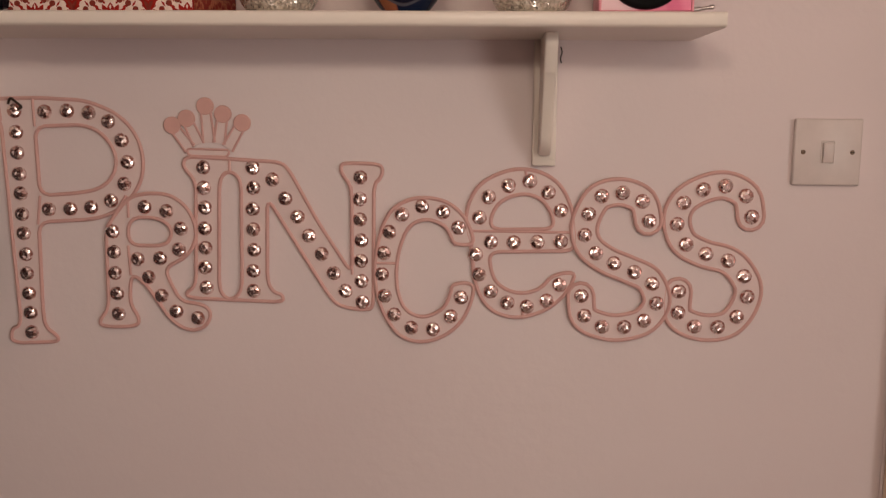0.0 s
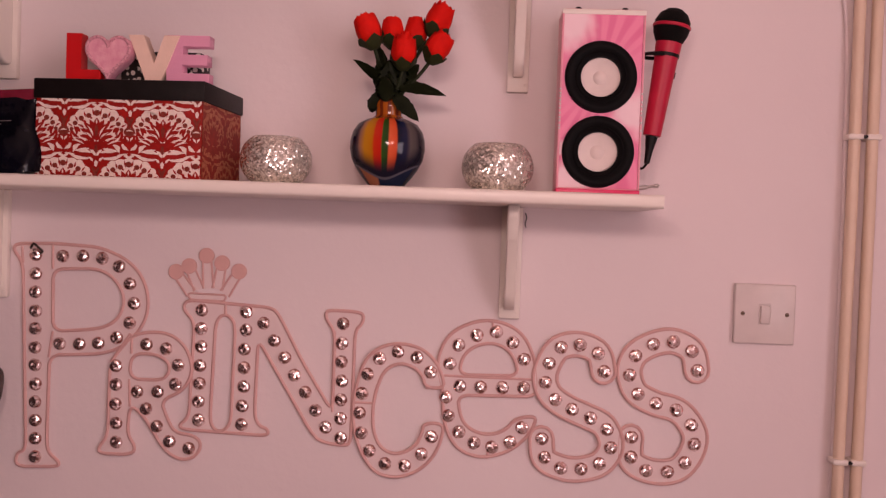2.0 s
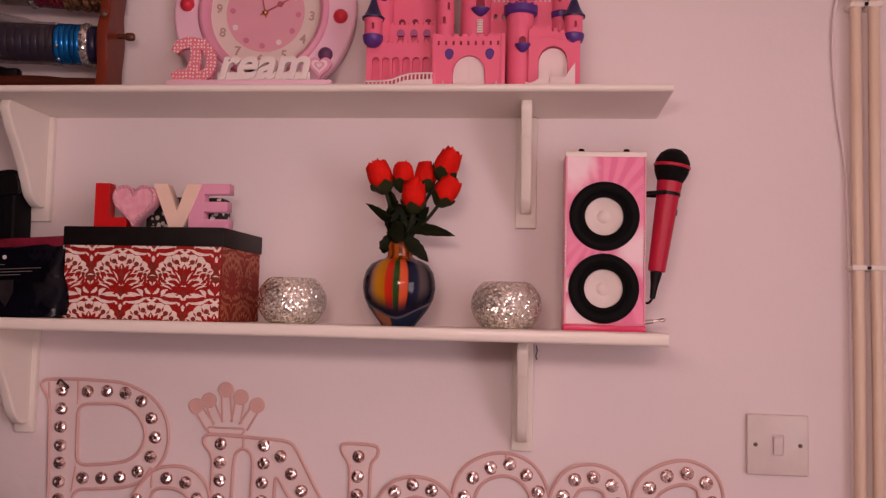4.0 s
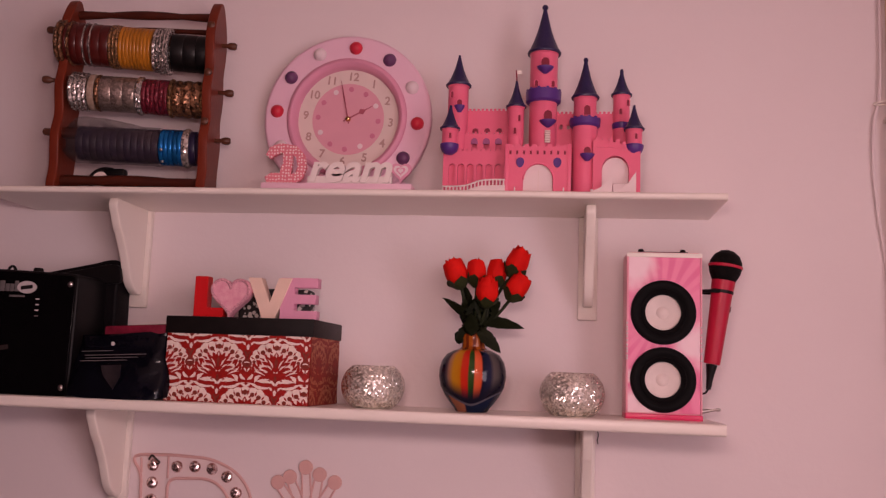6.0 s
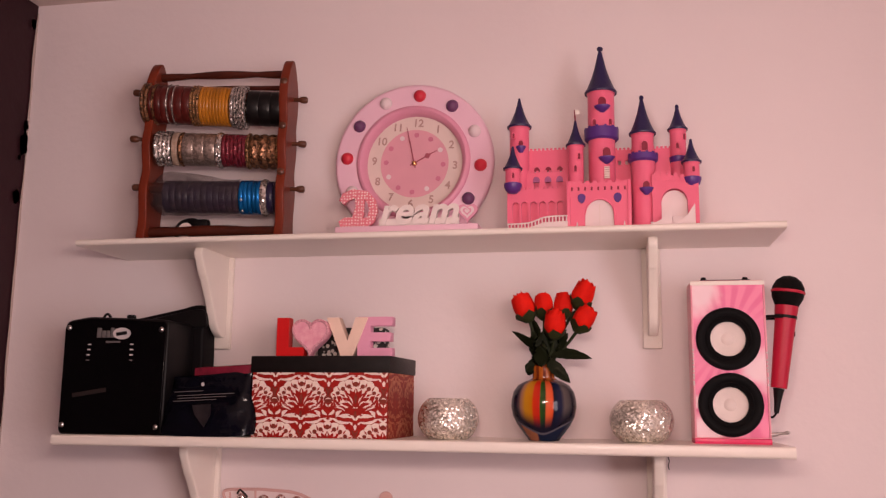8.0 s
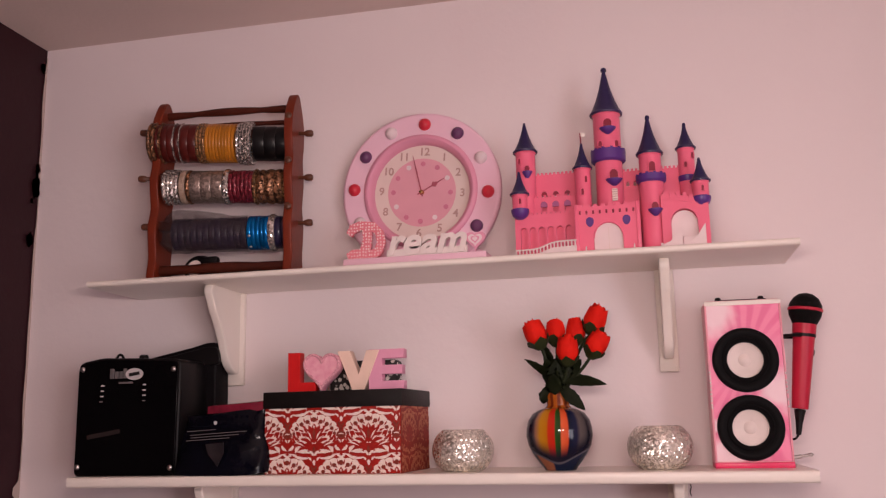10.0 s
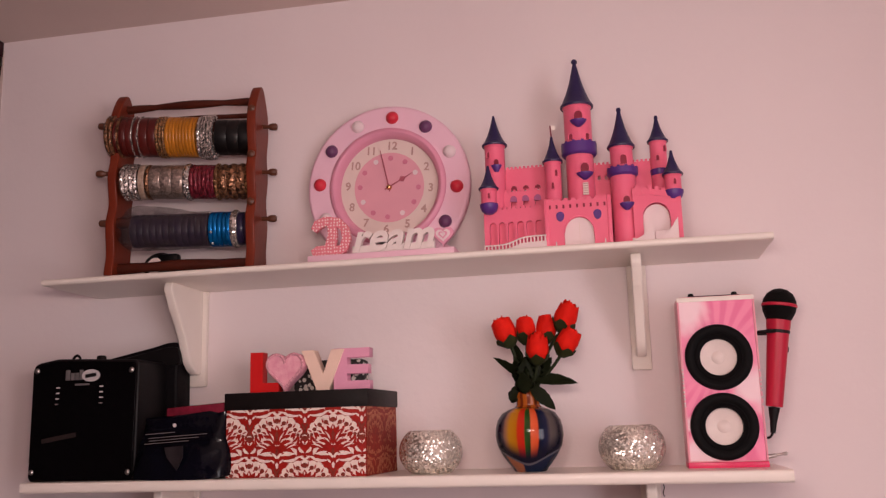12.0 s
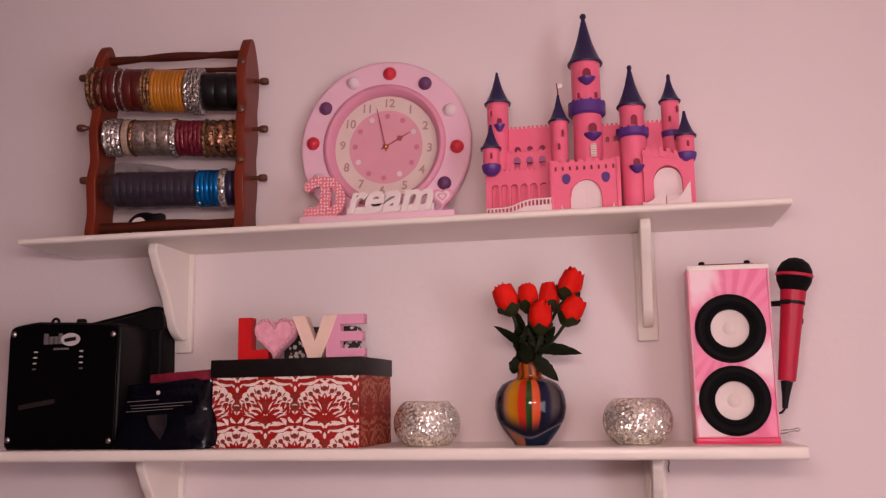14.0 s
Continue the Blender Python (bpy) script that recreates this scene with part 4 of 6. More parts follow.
part("scuff_mark", boxed(-0.030, 0.030, -0.0022, -0.0012, -0.0035, 0.0035), mat("dull_smear", (0.022, 0.014, 0.013), 0.5, scale=90, amount=0.9), amp, "dull smear on the panel", pose(-0.040, 0, 0.066, 0, -9, 0))
part("strap_loop", tube([(-0.036 + 0.007 * math.cos(a), 0.03, 0.184 + 0.012 * math.sin(a)) for a in [math.pi * k / 12 for k in range(13)]], 0.0022, 8), BLACK, amp)
part("knob", lathe([(0.0075, 0.0), (0.0075, 0.010), (0.006, 0.012), (0.0, 0.012)], 20, pose(0.008, 0.03, 0.182)), BLACK, amp)
part("socket_tab", boxed(0.043, 0.055, 0.028, 0.036, 0.1795, 0.1845, bevel=0.001), STEEL, amp)

# padded case leaning behind it
case = thing("instrument_case", (-0.690, 1.050, LOW), "black padded case standing behind the amplifier", "case")
cut("case_body", rounded([(-0.09, 0), (0.044, 0), (0.044, 0.128), (0.043, 0.165), (0.046, 0.212), (0.028, 0.2125), (0.010, 0.207), (-0.085, 0.188), (-0.09, 0.17)], 0.006), -0.004, 0.044, CASE, case, (), 0.004)
cut("case_flap", rounded([(-0.06, 0.188), (0.005, 0.201), (0.030, 0.2065), (0.050, 0.206), (0.056, 0.181), (0.006, 0.176), (-0.06, 0.168)], 0.004), -0.010, -0.003, BLACK, case, (), 0.002)

# foil bag
bag = thing("foil_bag", (-0.5815, 0.970, LOW), "black crumpled foil bag with a red top edge", "bag")
bm = bmesh.new()
nu, nv = 44, 26
grid = []
for j in range(nv + 1):
    v = j / nv
    row = []
    for i in range(nu):
        a = 2 * math.pi * i / nu
        c, s = math.cos(a), math.sin(a)
        fx = math.copysign(abs(c) ** 0.45, c)
        fy = math.copysign(abs(s) ** 0.6, s)
        depth = 0.037 * (1 - 0.72 * v ** 1.4)
        halfw = 0.0760 - 0.006 * v + 0.003 * math.sin(6 * v)
        wr = 0.0035 * noise.noise((fx * 2.2, fy * 2.0, v * 4)) + 0.0016 * noise.noise((fx * 7, fy * 5, v * 12))
        row.append(bm.verts.new((fx * halfw + wr, fy * depth + wr * 1.5, max(0.0, 0.096 * v + (0.005 * noise.noise((fx * 3, 5, 1)) + 0.004 * fx if v > 0.8 else 0) + (0.005 * (1 - v) * (abs(fx) ** 4))))))
    grid.append(row)
for a, b in zip(grid, grid[1:]):
    for i in range(nu):
        bm.faces.new((a[i], a[(i + 1) % nu], b[(i + 1) % nu], b[i]))
bm.faces.new(grid[0])
bm.faces.new(grid[-1])
part("bag_body", bm, FOIL, bag, sharp=70)
bm = bmesh.new()
box(bm, -0.034, 0.070, -0.006, 0.018, 0.088, 0.1105, bevel=0.003)
for v in bm.verts:
    v.co.z += 0.004 * noise.noise((v.co.x * 40, v.co.y * 40, 3)) + 0.06 * (v.co.x - 0.02)
part("bag_top", bm, FOIL_RED, bag, "folded red foil top")
part("print_dot", lathe([(0.0016, 0.0006), (0.0026, 0.0006), (0.0030, 0.0)], 20, pose(-0.004, -0.0352, 0.080, 90, 0, 0) @ pose(0, 0, 0.0)), PRINT, bag)
for k, (x, z, w) in enumerate(((-0.022, 0.0700, 0.024), (0.006, 0.0640, 0.047), (0.0, 0.0600, 0.040), (-0.012, 0.0560, 0.036))):
    part("print_line", boxed(x - w, x + w, -0.0382, -0.0372, z - 0.0005, z + 0.0005), DIM_PRINT, bag, m=pose(0, -0.0005, 0, 0, -3, 0))
cut("print_shield", [(-0.018, 0.048), (0.012, 0.050), (0.013, 0.034), (0.003, 0.014), (-0.014, 0.034)], -0.0392, -0.0384, mat("faded_emblem", (0.030, 0.023, 0.025), 0.3, second=(0.006, 0.005, 0.007), scale=70, amount=0.9), bag)

# candle holders


def candle_holder(x, y, label):
    c = thing("candle_holder", (x, y, LOW), label, "candle holder", "mosaic candle holders")
    prof = [(0.0, 0.0), (0.026, 0.0), (0.0305, 0.002)]
    for k in range(15):
        a = radians(-52 + 104 * k / 14)
        prof.append((0.0470 * math.cos(a) ** 0.9, 0.0320 + 0.0385 * math.sin(a)))
    prof += [(0.0265, 0.0620), (0.0262, 0.0600), (0.040, 0.045), (0.042, 0.030), (0.034, 0.010), (0.0, 0.006)]
    part("bowl", lathe(prof, 56), MOSAIC, c)
    return c


candle_holder(-0.2090, 1.000, "round silver mosaic glass candle holder beside the damask box")
candle_holder(0.0815, 1.005, "round silver mosaic glass candle holder beside the speaker")

# vase and roses
vz = thing("vase", (-0.0625, 1.000, LOW), "heart-shaped striped glass vase with an amber neck", "vase")
prof = [(0.0, 0.0), (0.0210, 0.0), (0.0235, 0.002), (0.0258, 0.006), (0.0318, 0.013), (0.0398, 0.024), (0.0465, 0.037), (0.0492, 0.051), (0.0486, 0.062), (0.0458, 0.073), (0.0390, 0.083), (0.029, 0.0886),
        (0.0205, 0.0915), (0.0170, 0.0945), (0.0168, 0.100), (0.0180, 0.106), (0.0176, 0.112), (0.0160, 0.1145), (0.0135, 0.1140), (0.0128, 0.105), (0.012, 0.094), (0.0, 0.090)]
body = part("vase_body", lathe(prof[:13] + [(0.0, 0.0905)], 56, squash=0.86), VASE, vz)
part("neck", lathe(prof[12:], 48, squash=0.86), VASE, vz, "amber striped glass neck")

flowers = thing("rose_bouquet", (-0.0625, 1.000, LOW + 0.094), "six artificial red roses with dark green leaves in the vase", "flowers")


def petal_bud(scale, seed):
    """A closed rose: three rings of overlapping, curled petals round a core."""
    r = random.Random(seed)
    bm = bmesh.new()
    lathe([(0.0, 0.0), (0.006, 0.001), (0.0105, 0.007), (0.0115, 0.016), (0.0095, 0.027), (0.006, 0.034), (0.0, 0.035)], 14, bm=bm)
    for ring, (count, rad, h, flare) in enumerate(((3, 0.0098, 0.0385, -0.0035), (3, 0.0124, 0.0372, -0.0022), (4, 0.0144, 0.0335, -0.0002))):
        for k in range(count):
            a0 = 2 * math.pi * (k + 0.33 * ring) / count + r.uniform(-0.2, 0.2)
            hh = h * r.uniform(0.92, 1.05)
            g = []
            for j in range(10):
                v = j / 9
                row = []
                for i in range(9):
                    u = i / 8 - 0.5
                    a = a0 + u * 2.7 * (0.80 + 0.20 * math.sin(math.pi * v))
                    rr = rad * (0.42 + 0.58 * math.sin(min(1.0, v * 1.6) * math.pi / 2)) - 0.003 * v * v + flare * v ** 3 + 0.0012 * abs(u) * 2 * v
                    z = hh * v - 0.0034 * (abs(u) * 2) ** 2.4 * v * v + 0.0007 * v * math.sin(11 * u + 2 * seed + k)
                    row.append(bm.verts.new((rr * math.cos(a), rr * math.sin(a), z)))
                g.append(row)
            for p, q in zip(g, g[1:]):
                for i in range(8):
                    bm.faces.new((p[i], p[i + 1], q[i + 1], q[i]))
    bmesh.ops.scale(bm, vec=(scale,) * 3, verts=bm.verts)
    return bm


def sepals(scale):
    bm = lathe([(0.0, -0.003), (0.005, -0.002), (0.0098, 0.004), (0.0130, 0.011), (0.0145, 0.0135), (0.0135, 0.0135), (0.009, 0.006), (0.0, 0.004)], 16)
    for v in bm.verts:
        if v.co.z > 0.010:
            v.co.z += 0.0042 * math.cos(5 * math.atan2(v.co.y, v.co.x))
    bmesh.ops.scale(bm, vec=(scale * 1.04, scale * 1.04, scale * 0.82), verts=bm.verts)
    return bm


def leaf_blade(length, width, bend, seed):
    bm = bmesh.new()
    g = []
    for j in range(13):
        t = j / 12
        w = width * (math.sin(math.pi * t ** 0.8) ** 0.8) * (1 + 0.08 * math.sin(j * 2.6 + seed)) + 0.0003
        g.append([bm.verts.new((length * t, u * w, -bend * t * t + 0.25 * abs(u) * w + 0.0010 * math.sin(4 * t + 3 * u))) for u in (-1, -0.5, 0, 0.5, 1)])
    for p, q in zip(g, g[1:]):
        for i in range(4):
            bm.faces.new((p[i], p[i + 1], q[i + 1], q[i]))
    bmesh.ops.solidify(bm, geom=bm.faces[:], thickness=0.0006)
    return bm


# head centre (x, y, z from the neck), tilt about y, and about x, size
heads = ((-0.0300, -0.014, 0.1130, -20, 10, 1.10), (-0.0030, 0.012, 0.1170, -3, -6, 1.0), (0.0270, 0.014, 0.1170, 8, -8, 1.02), (0.0570, 0.004, 0.1330, 22, 2, 1.12),
         (0.0580, -0.010, 0.0950, 30, 8, 1.06), (0.0165, -0.022, 0.0860, 4, 14, 1.08))
for k, (x, y, z, ty, tx, s) in enumerate(heads):
    m = pose(x + 0.003, y, z - 0.008, tx, ty, 0) @ pose(0, 0, -0.0185 * s, 0, 0, 40 * k)
    flower = part("rose_bloom", petal_bud(s * 1.10, k), ROSE, flowers, "red cloth rose bud", m, sharp=80)
    part("sepal_cup", sepals(s * 1.10), SEPAL, flower)
    foot = m @ Vector((0, 0, -0.002))
    part("stem", tube(spline([tuple(foot), (foot.x * 0.75, foot.y * 0.8, foot.z - 0.016), (foot.x * 0.35, foot.y * 0.5, foot.z * 0.45), (foot.x * 0.10, foot.y * 0.2, 0.005), (foot.x * 0.05, 0, -0.002)], 5), 0.0024, 8), LEAF, flowers)
for k, (x, y, z, yaw, tilt, length, width, bend, roll) in enumerate((
        (-0.004, -0.010, 0.040, 178, -38, 0.052, 0.0080, 0.004, 50), (0.008, -0.012, 0.036, 4, -4, 0.066, 0.0100, 0.022, 60), (0.006, -0.014, 0.028, -12, 44, 0.050, 0.0095, 0.004, 70),
        (-0.004, -0.012, 0.022, 170, 20, 0.024, 0.0110, 0.010, 60), (-0.006, -0.006, 0.046, 150, -72, 0.050, 0.0110, 0.0, 80), (0.004, -0.016, 0.034, 40, -70, 0.034, 0.0120, 0.0, 85),
        (0.010, -0.008, 0.040, 10, -46, 0.040, 0.0120, 0.004, 70), (-0.002, -0.016, 0.016, -90, -60, 0.036, 0.0130, 0.0, 0), (0.0, 0.008, 0.03, 95, -50, 0.05, 0.012, 0.006, 0), (-0.008, -0.012, 0.030, 160, -80, 0.042, 0.0120, 0.0, 90), (0.012, -0.012, 0.034, 20, -84, 0.040, 0.0110, 0.0, 90), (0.0, -0.016, 0.030, -80, -82, 0.040, 0.0130, 0.0, 0), (-0.012, -0.010, 0.010, 176, -30, 0.018, 0.0120, 0.0, 70))):
    part("leaf", leaf_blade(length, width, bend, k), LEAF, flowers, m=pose(x, y, z, 0, tilt, yaw) @ pose(0, 0, 0, roll, 0, 0), sharp=80)

# speaker
sp = thing("toy_speaker", (0.2105, 1.006, LOW), "pink toy loudspeaker box with two black-ringed cones", "speaker", turn=1.0)
SH = 0.2395
DRIVERS = ((0.1530, 0.0465), (0.0568, 0.0465))
sockets = [ring_shape(0.0, z, 0.0290, 40) for z, _ in DRIVERS]
cut("cabinet", rounded([(-0.0525, 0.004), (0.0535, 0.004), (0.0535, SH), (-0.0525, SH)], 0.003), 0.0012, 0.050, PINK_CASE, sp, sockets, 0.001)
cut("front_board", [(-0.0500, 0.010), (0.0510, 0.010), (0.0510, SH - 0.006), (-0.0500, SH - 0.006)], -0.0004, 0.002, BURST, sp, sockets, 0.0,  "pink printed front with pale rays")
part("base_strip", boxed(-0.0535, 0.0545, -0.0025, 0.050, 0.0, 0.0085, bevel=0.0012), HOT_PINK, sp, "hot pink base")
part("top_strip", boxed(-0.0530, 0.0540, -0.0016, 0.003, SH - 0.0065, SH, bevel=0.0008), GLOSS, sp)
for x in (-0.0516, 0.0526):
    part("edge_strip", boxed(x - 0.0014, x + 0.0014, -0.0018, 0.003, 0.009, SH - 0.006, bevel=0.0008), PINK_CASE, sp)
for z, rad in DRIVERS:
    m = pose(-0.0008, 0.0, z, 90, 0, 0)
    drv = part("speaker_ring", lathe([(rad - 0.0208, -0.0120), (rad - 0.0208, 0.0026), (rad - 0.0175, 0.0034), (rad - 0.0150, 0.0052), (rad - 0.0130, 0.0044), (rad - 0.009, 0.0065), (rad - 0.005, 0.0068), (rad - 0.001, 0.0050), (rad, 0.0015), (rad, -0.001)], 56, m, caps=False), RUBBER, sp, "black rubber ring")
    part("cone", lathe([(0.0, 0.0046), (0.004, 0.0042), (0.0076, 0.0026), (0.0092, 0.0014), (0.0112, 0.0018), (0.020, 0.0044), (rad - 0.0218, 0.0056), (rad - 0.0210, 0.0052), (rad - 0.0210, -0.0006)], 48, m @ pose(0, 0, -0.0085)), CONE, drv, "pale cone")
grip = part("carrying_loop", boxed(-0.036, 0.038, 0.02, 0.036, SH + 0.0012, SH + 0.0046, bevel=0.0012), BLACK, sp, "black carrying strap")
for x in (-0.030, 0.031):
    part("strap_stud", lathe([(0.0042, 0.0), (0.0042, 0.0075), (0.003, 0.0090), (0.0, 0.0090)], 16, pose(x, 0.028, SH)), BLACK, grip)
rg = random.Random(8)
for k in range(11):
    for x in (-0.0520, 0.0530):
        if rg.random() < 0.75:
            part("sparkle", lathe([(0.0, 0.0012), (0.0017, 0.0), (0.0, -0.0002)], 6, pose(x, -0.002, 0.085 + 0.0052 * k + rg.uniform(-0.001, 0.001), 90, 0, 0)), STEEL, sp)
holder = part("microphone_holder", tube([(0.0705 + 0.0172 * math.cos(a), 0.024 + 0.0172 * math.sin(a), 0.1868) for a in [2 * math.pi * k / 24 for k in range(24)]], 0.0025, 8, True), BLACK, sp, "black ring that holds the microphone")
part("holder_arm", boxed(0.0535, 0.0560, 0.018, 0.030, 0.1835, 0.1905, bevel=0.001), BLACK, holder)
plug = part("jack_plug", lathe([(0.0, 0.0), (0.0030, 0.0), (0.0030, 0.014), (0.0020, 0.015), (0.0020, 0.024), (0.0028, 0.025), (0.0028, 0.029), (0.0, 0.032)], 14, pose(0.0545, 0.03, 0.0128, 0, 81, 0)), STEEL, sp, "silver jack plug")
part("plug_sleeve", boxed(0.0535, 0.057, 0.026, 0.034, 0.009, 0.0165, bevel=0.001), BLACK, sp)

mic = thing("microphone", (0.2815, 1.030, LOW + 0.082), "crimson toy microphone with a black head held on the speaker", "microphone")
M = pose(0, 0, 0, 0, 8.0, 0)
part("head", lathe([(0.0, 0.1690), (0.010, 0.1665), (0.018, 0.1605), (0.0228, 0.151), (0.0236, 0.143), (0.0225, 0.135), (0.0190, 0.127), (0.0165, 0.122), (0.0, 0.122)], 40, M), MESH, mic, "black mesh head")
part("head_band", lathe([(0.0236, 0.1415), (0.0246, 0.1425), (0.0246, 0.1450), (0.0236, 0.1460)], 40, M, caps=False), MIC_RED, mic, "crimson band")
part("barrel", lathe([(0.0, 0.0), (0.0112, 0.0), (0.0116, 0.002), (0.0150, 0.100), (0.0165, 0.114), (0.0168, 0.1225), (0.0, 0.1235)], 36, M), MIC_RED, mic)
part("collar", lathe([(0.0150, 0.1035), (0.0163, 0.1040), (0.0163, 0.1080), (0.0152, 0.1090)], 32, M, caps=False), BLACK, mic)
part("switch_slider", boxed(0.0130, 0.0155, -0.003, 0.003, 0.078, 0.086, bevel=0.0008), BLACK, mic, m=M)
part("cord_guard", lathe([(0.0, -0.037), (0.0035, -0.037), (0.0050, -0.020), (0.0082, -0.001), (0.0, 0.0)], 20, M), BLACK, mic)
part("cord", tube(spline([(-0.005, 0, -0.036), (-0.009, 0.004, -0.042), (-0.0145, 0.012, -0.043), (-0.0165, 0.03, -0.046), (-0.0120, 0.058, -0.060), (-0.014, 0.068, -0.0795)], 6), 0.0016, 8), BLACK, mic)

# ---------- upper shelf ----------
rack = thing("bangle_stand", (-0.6190, 1.022, UP), "reddish wooden bangle stand with three rods", "bangle stand", turn=5.0)
RX = 0.1185
side = spline([(-0.030, 0.0), (-0.033, 0.012), (-0.028, 0.040), (-0.033, 0.075), (-0.034, 0.095), (-0.026, 0.125), (-0.032, 0.155), (-0.034, 0.175), (-0.027, 0.205), (-0.033, 0.235), (-0.034, 0.262), (-0.027, 0.285),
               (-0.012, 0.310), (0.0, 0.3185), (0.012, 0.310), (0.027, 0.285), (0.034, 0.262), (0.033, 0.235), (0.027, 0.205), (0.034, 0.175), (0.032, 0.155), (0.026, 0.125), (0.034, 0.095), (0.033, 0.075), (0.028, 0.040), (0.033, 0.012), (0.030, 0.0)], 4)
for x in (-RX, RX):
    me = prism([(y, z * 1.012) for y, z in side], -0.0075, 0.0075, bevel=0.0018)
    me.transform(pose(x, 0, 0, 0, 0, 90))
    me.materials.append(WOOD)
    part("upright", me, WOOD, rack, "wavy-edged wooden upright")


def rail(y, z, r, bulge):
    n = 24
    pts = [(-RX + 2 * RX * k / n, y, z + 0.0025 * math.sin(math.pi * k / n)) for k in range(n + 1)]
    return tube(pts, r, 10, taper=lambda t: 1 - bulge + bulge * abs(math.cos(2 * math.pi * t)))


part("top_rail", rail(0.0, 0.2995, 0.0075, 0.35), WOOD_DARK, rack)
part("back_rail", rail(0.024, 0.2835, 0.0050, 0.2), WOOD_DARK, rack)
part("foot_rail", rail(-0.010, 0.020, 0.0095, 0.2), WOOD_DARK, rack)
RODS = (0.2600, 0.1790, 0.0965)
SKEW = (1.9, 1.15, 0.0)
ROD_M = [pose(0, -0.008, z, 0, dip, 6.0) for z, dip in zip(RODS, SKEW)]
for row, m in enumerate(ROD_M):
    part("rod", tube([(-RX, 0, 0), (RX, 0, 0)], 0.0095, 14), WOOD_DARK, rack, "", m)
    for sgn, far in ((-1, (0.005, 0.005, -0.004)[row]), (1, 0.004)):
        part("peg", lathe([(0.0035, 0.0), (0.0035, 0.008 + far), (0.0052, 0.010 + far), (0.0062, 0.014 + far), (0.0060, 0.020 + far), (0.0040, 0.0225 + far), (0.0, 0.023 + far)], 16, pose(sgn * (RX + 0.006), 0, 0, 0, 90 * sgn, 0)), KNOB, rack, "turned wooden peg", m)
for z in (0.276, 0.198, 0.118):
    part("dowel_cap", lathe([(0.0062, -0.002), (0.0060, 0.001), (0.003, 0.003), (0.0, 0.0034)], 14, pose(RX, -0.0335, z, 90, 0, 0)), KNOB, rack)

RACK_M = rack.matrix_basis.copy()
BANGLES = {}


def bangle(x, row, width, radius, material, kind, label, inner=0.0285, lean=0.0, spin=0.0):
    """One ring on a rod: plain, beaded or ribbed."""
    radius, inner = radius * (1.0, 0.89, 0.89)[row], inner * (1.0, 0.89, 0.89)[row]
    x -= (0.0115 if row == 0 and material is not B_BLACK else 0.0)
    key = (width, radius, material.name, kind)
    if key not in BANGLES:
        segs = 48
        r0 = inner
        if kind == "plain":
            prof = [(r0, -width / 2), (radius - 0.0007, -width / 2), (radius, -width * 0.38), (radius, width * 0.38), (radius - 0.0007, width / 2), (r0, width / 2), (r0, -width / 2)]
        else:
            prof = [(r0, -width / 2), (radius - 0.002, -width / 2), (radius, -width * 0.15), (radius, width * 0.15), (radius - 0.002, width / 2), (r0, width / 2), (r0, -width / 2)]
        bm = bmesh.new()
        rings = []
        for r, z in prof[:-1]:
            ring = []
            for k in range(segs):
                a = 2 * math.pi * k / segs
                rr = r + (0.0012 * (k % 2) if kind == "beaded" and r > r0 + 0.001 else 0)
                ring.append(bm.verts.new((z, rr * math.cos(a), rr * math.sin(a))))
            rings.append(ring)
        for i in range(len(rings)):
            a, b = rings[i], rings[(i + 1) % len(rings)]
            for k in range(segs):
                bm.faces.new((a[k], a[(k + 1) % segs], b[(k + 1) % segs], b[k]))
        BANGLES[key] = finish(bm, "bangle", material, 50)
    ob = new("bangle", BANGLES[key])
    ob.matrix_basis = RACK_M @ ROD_M[row] @ pose(x, 0, 0.0097 - inner) @ pose(0, 0, 0, 0, lean, lean * 0.6) @ pose(0, 0, 0, spin, 0, 0)
    return tagged(ob, label, "bangle", "bangles on the stand")


def stack(x0, x1, count, row, radius, material, kind, label, gap=0.0003, jitter=0.0004):
    w = (x1 - x0) / count
    r = random.Random(int(1000 * (x0 + 1)) + row)
    for k in range(count):
        bangle(x0 + w * (k + 0.5), row, round(w - gap, 5), radius + (round(r.uniform(-1, 1), 0)) * jitter, material, kind, label, lean=r.uniform(-0.6, 0.6), spin=r.uniform(0, 360))


A, B = -0.1105, 0.1105


def at(f):
    return A + (B - A) * f


BROWN_L, MAROON_L, GOLD_L = "brown and gold glitter bangle on the stand", "smooth maroon bangle on the wooden stand", "gold studded bangle on the stand"
SILVER_L = "silver stone-set bangle on the stand"
stack(at(-0.035), at(0.025), 2, 0, 0.0350, B_BROWN, "beaded", BROWN_L)
stack(at(0.025), at(0.052), 1, 0, 0.0322, B_MAROON, "plain", MAROON_L)
stack(at(0.052), at(0.074), 1, 0, 0.0345, B_BROWN, "beaded", BROWN_L)
stack(at(0.074), at(0.165), 2, 0, 0.0335, B_MAROON, "plain", MAROON_L, 0.0001, 0.0)
stack(at(0.165), at(0.178), 1, 0, 0.0338, B_SILVER, "beaded", "thin silver bangle between maroon ones")
stack(at(0.178), at(0.210), 1, 0, 0.0335, B_MAROON, "plain", MAROON_L, 0.0001, 0.0)
stack(at(0.210), at(0.223), 1, 0, 0.0338, B_SILVER, "beaded", "thin silver bangle between maroon ones")
stack(at(0.223), at(0.345), 2, 0, 0.0335, B_MAROON, "plain", MAROON_L, 0.0001, 0.0)
stack(at(0.345), at(0.42), 3, 0, 0.0345, B_GOLD, "beaded", GOLD_L)
stack(at(0.42), at(0.645), 9, 0, 0.0338, B_MUSTARD, "plain", "thin mustard-gold bangle on the stand", 0.0001, 0.0001)
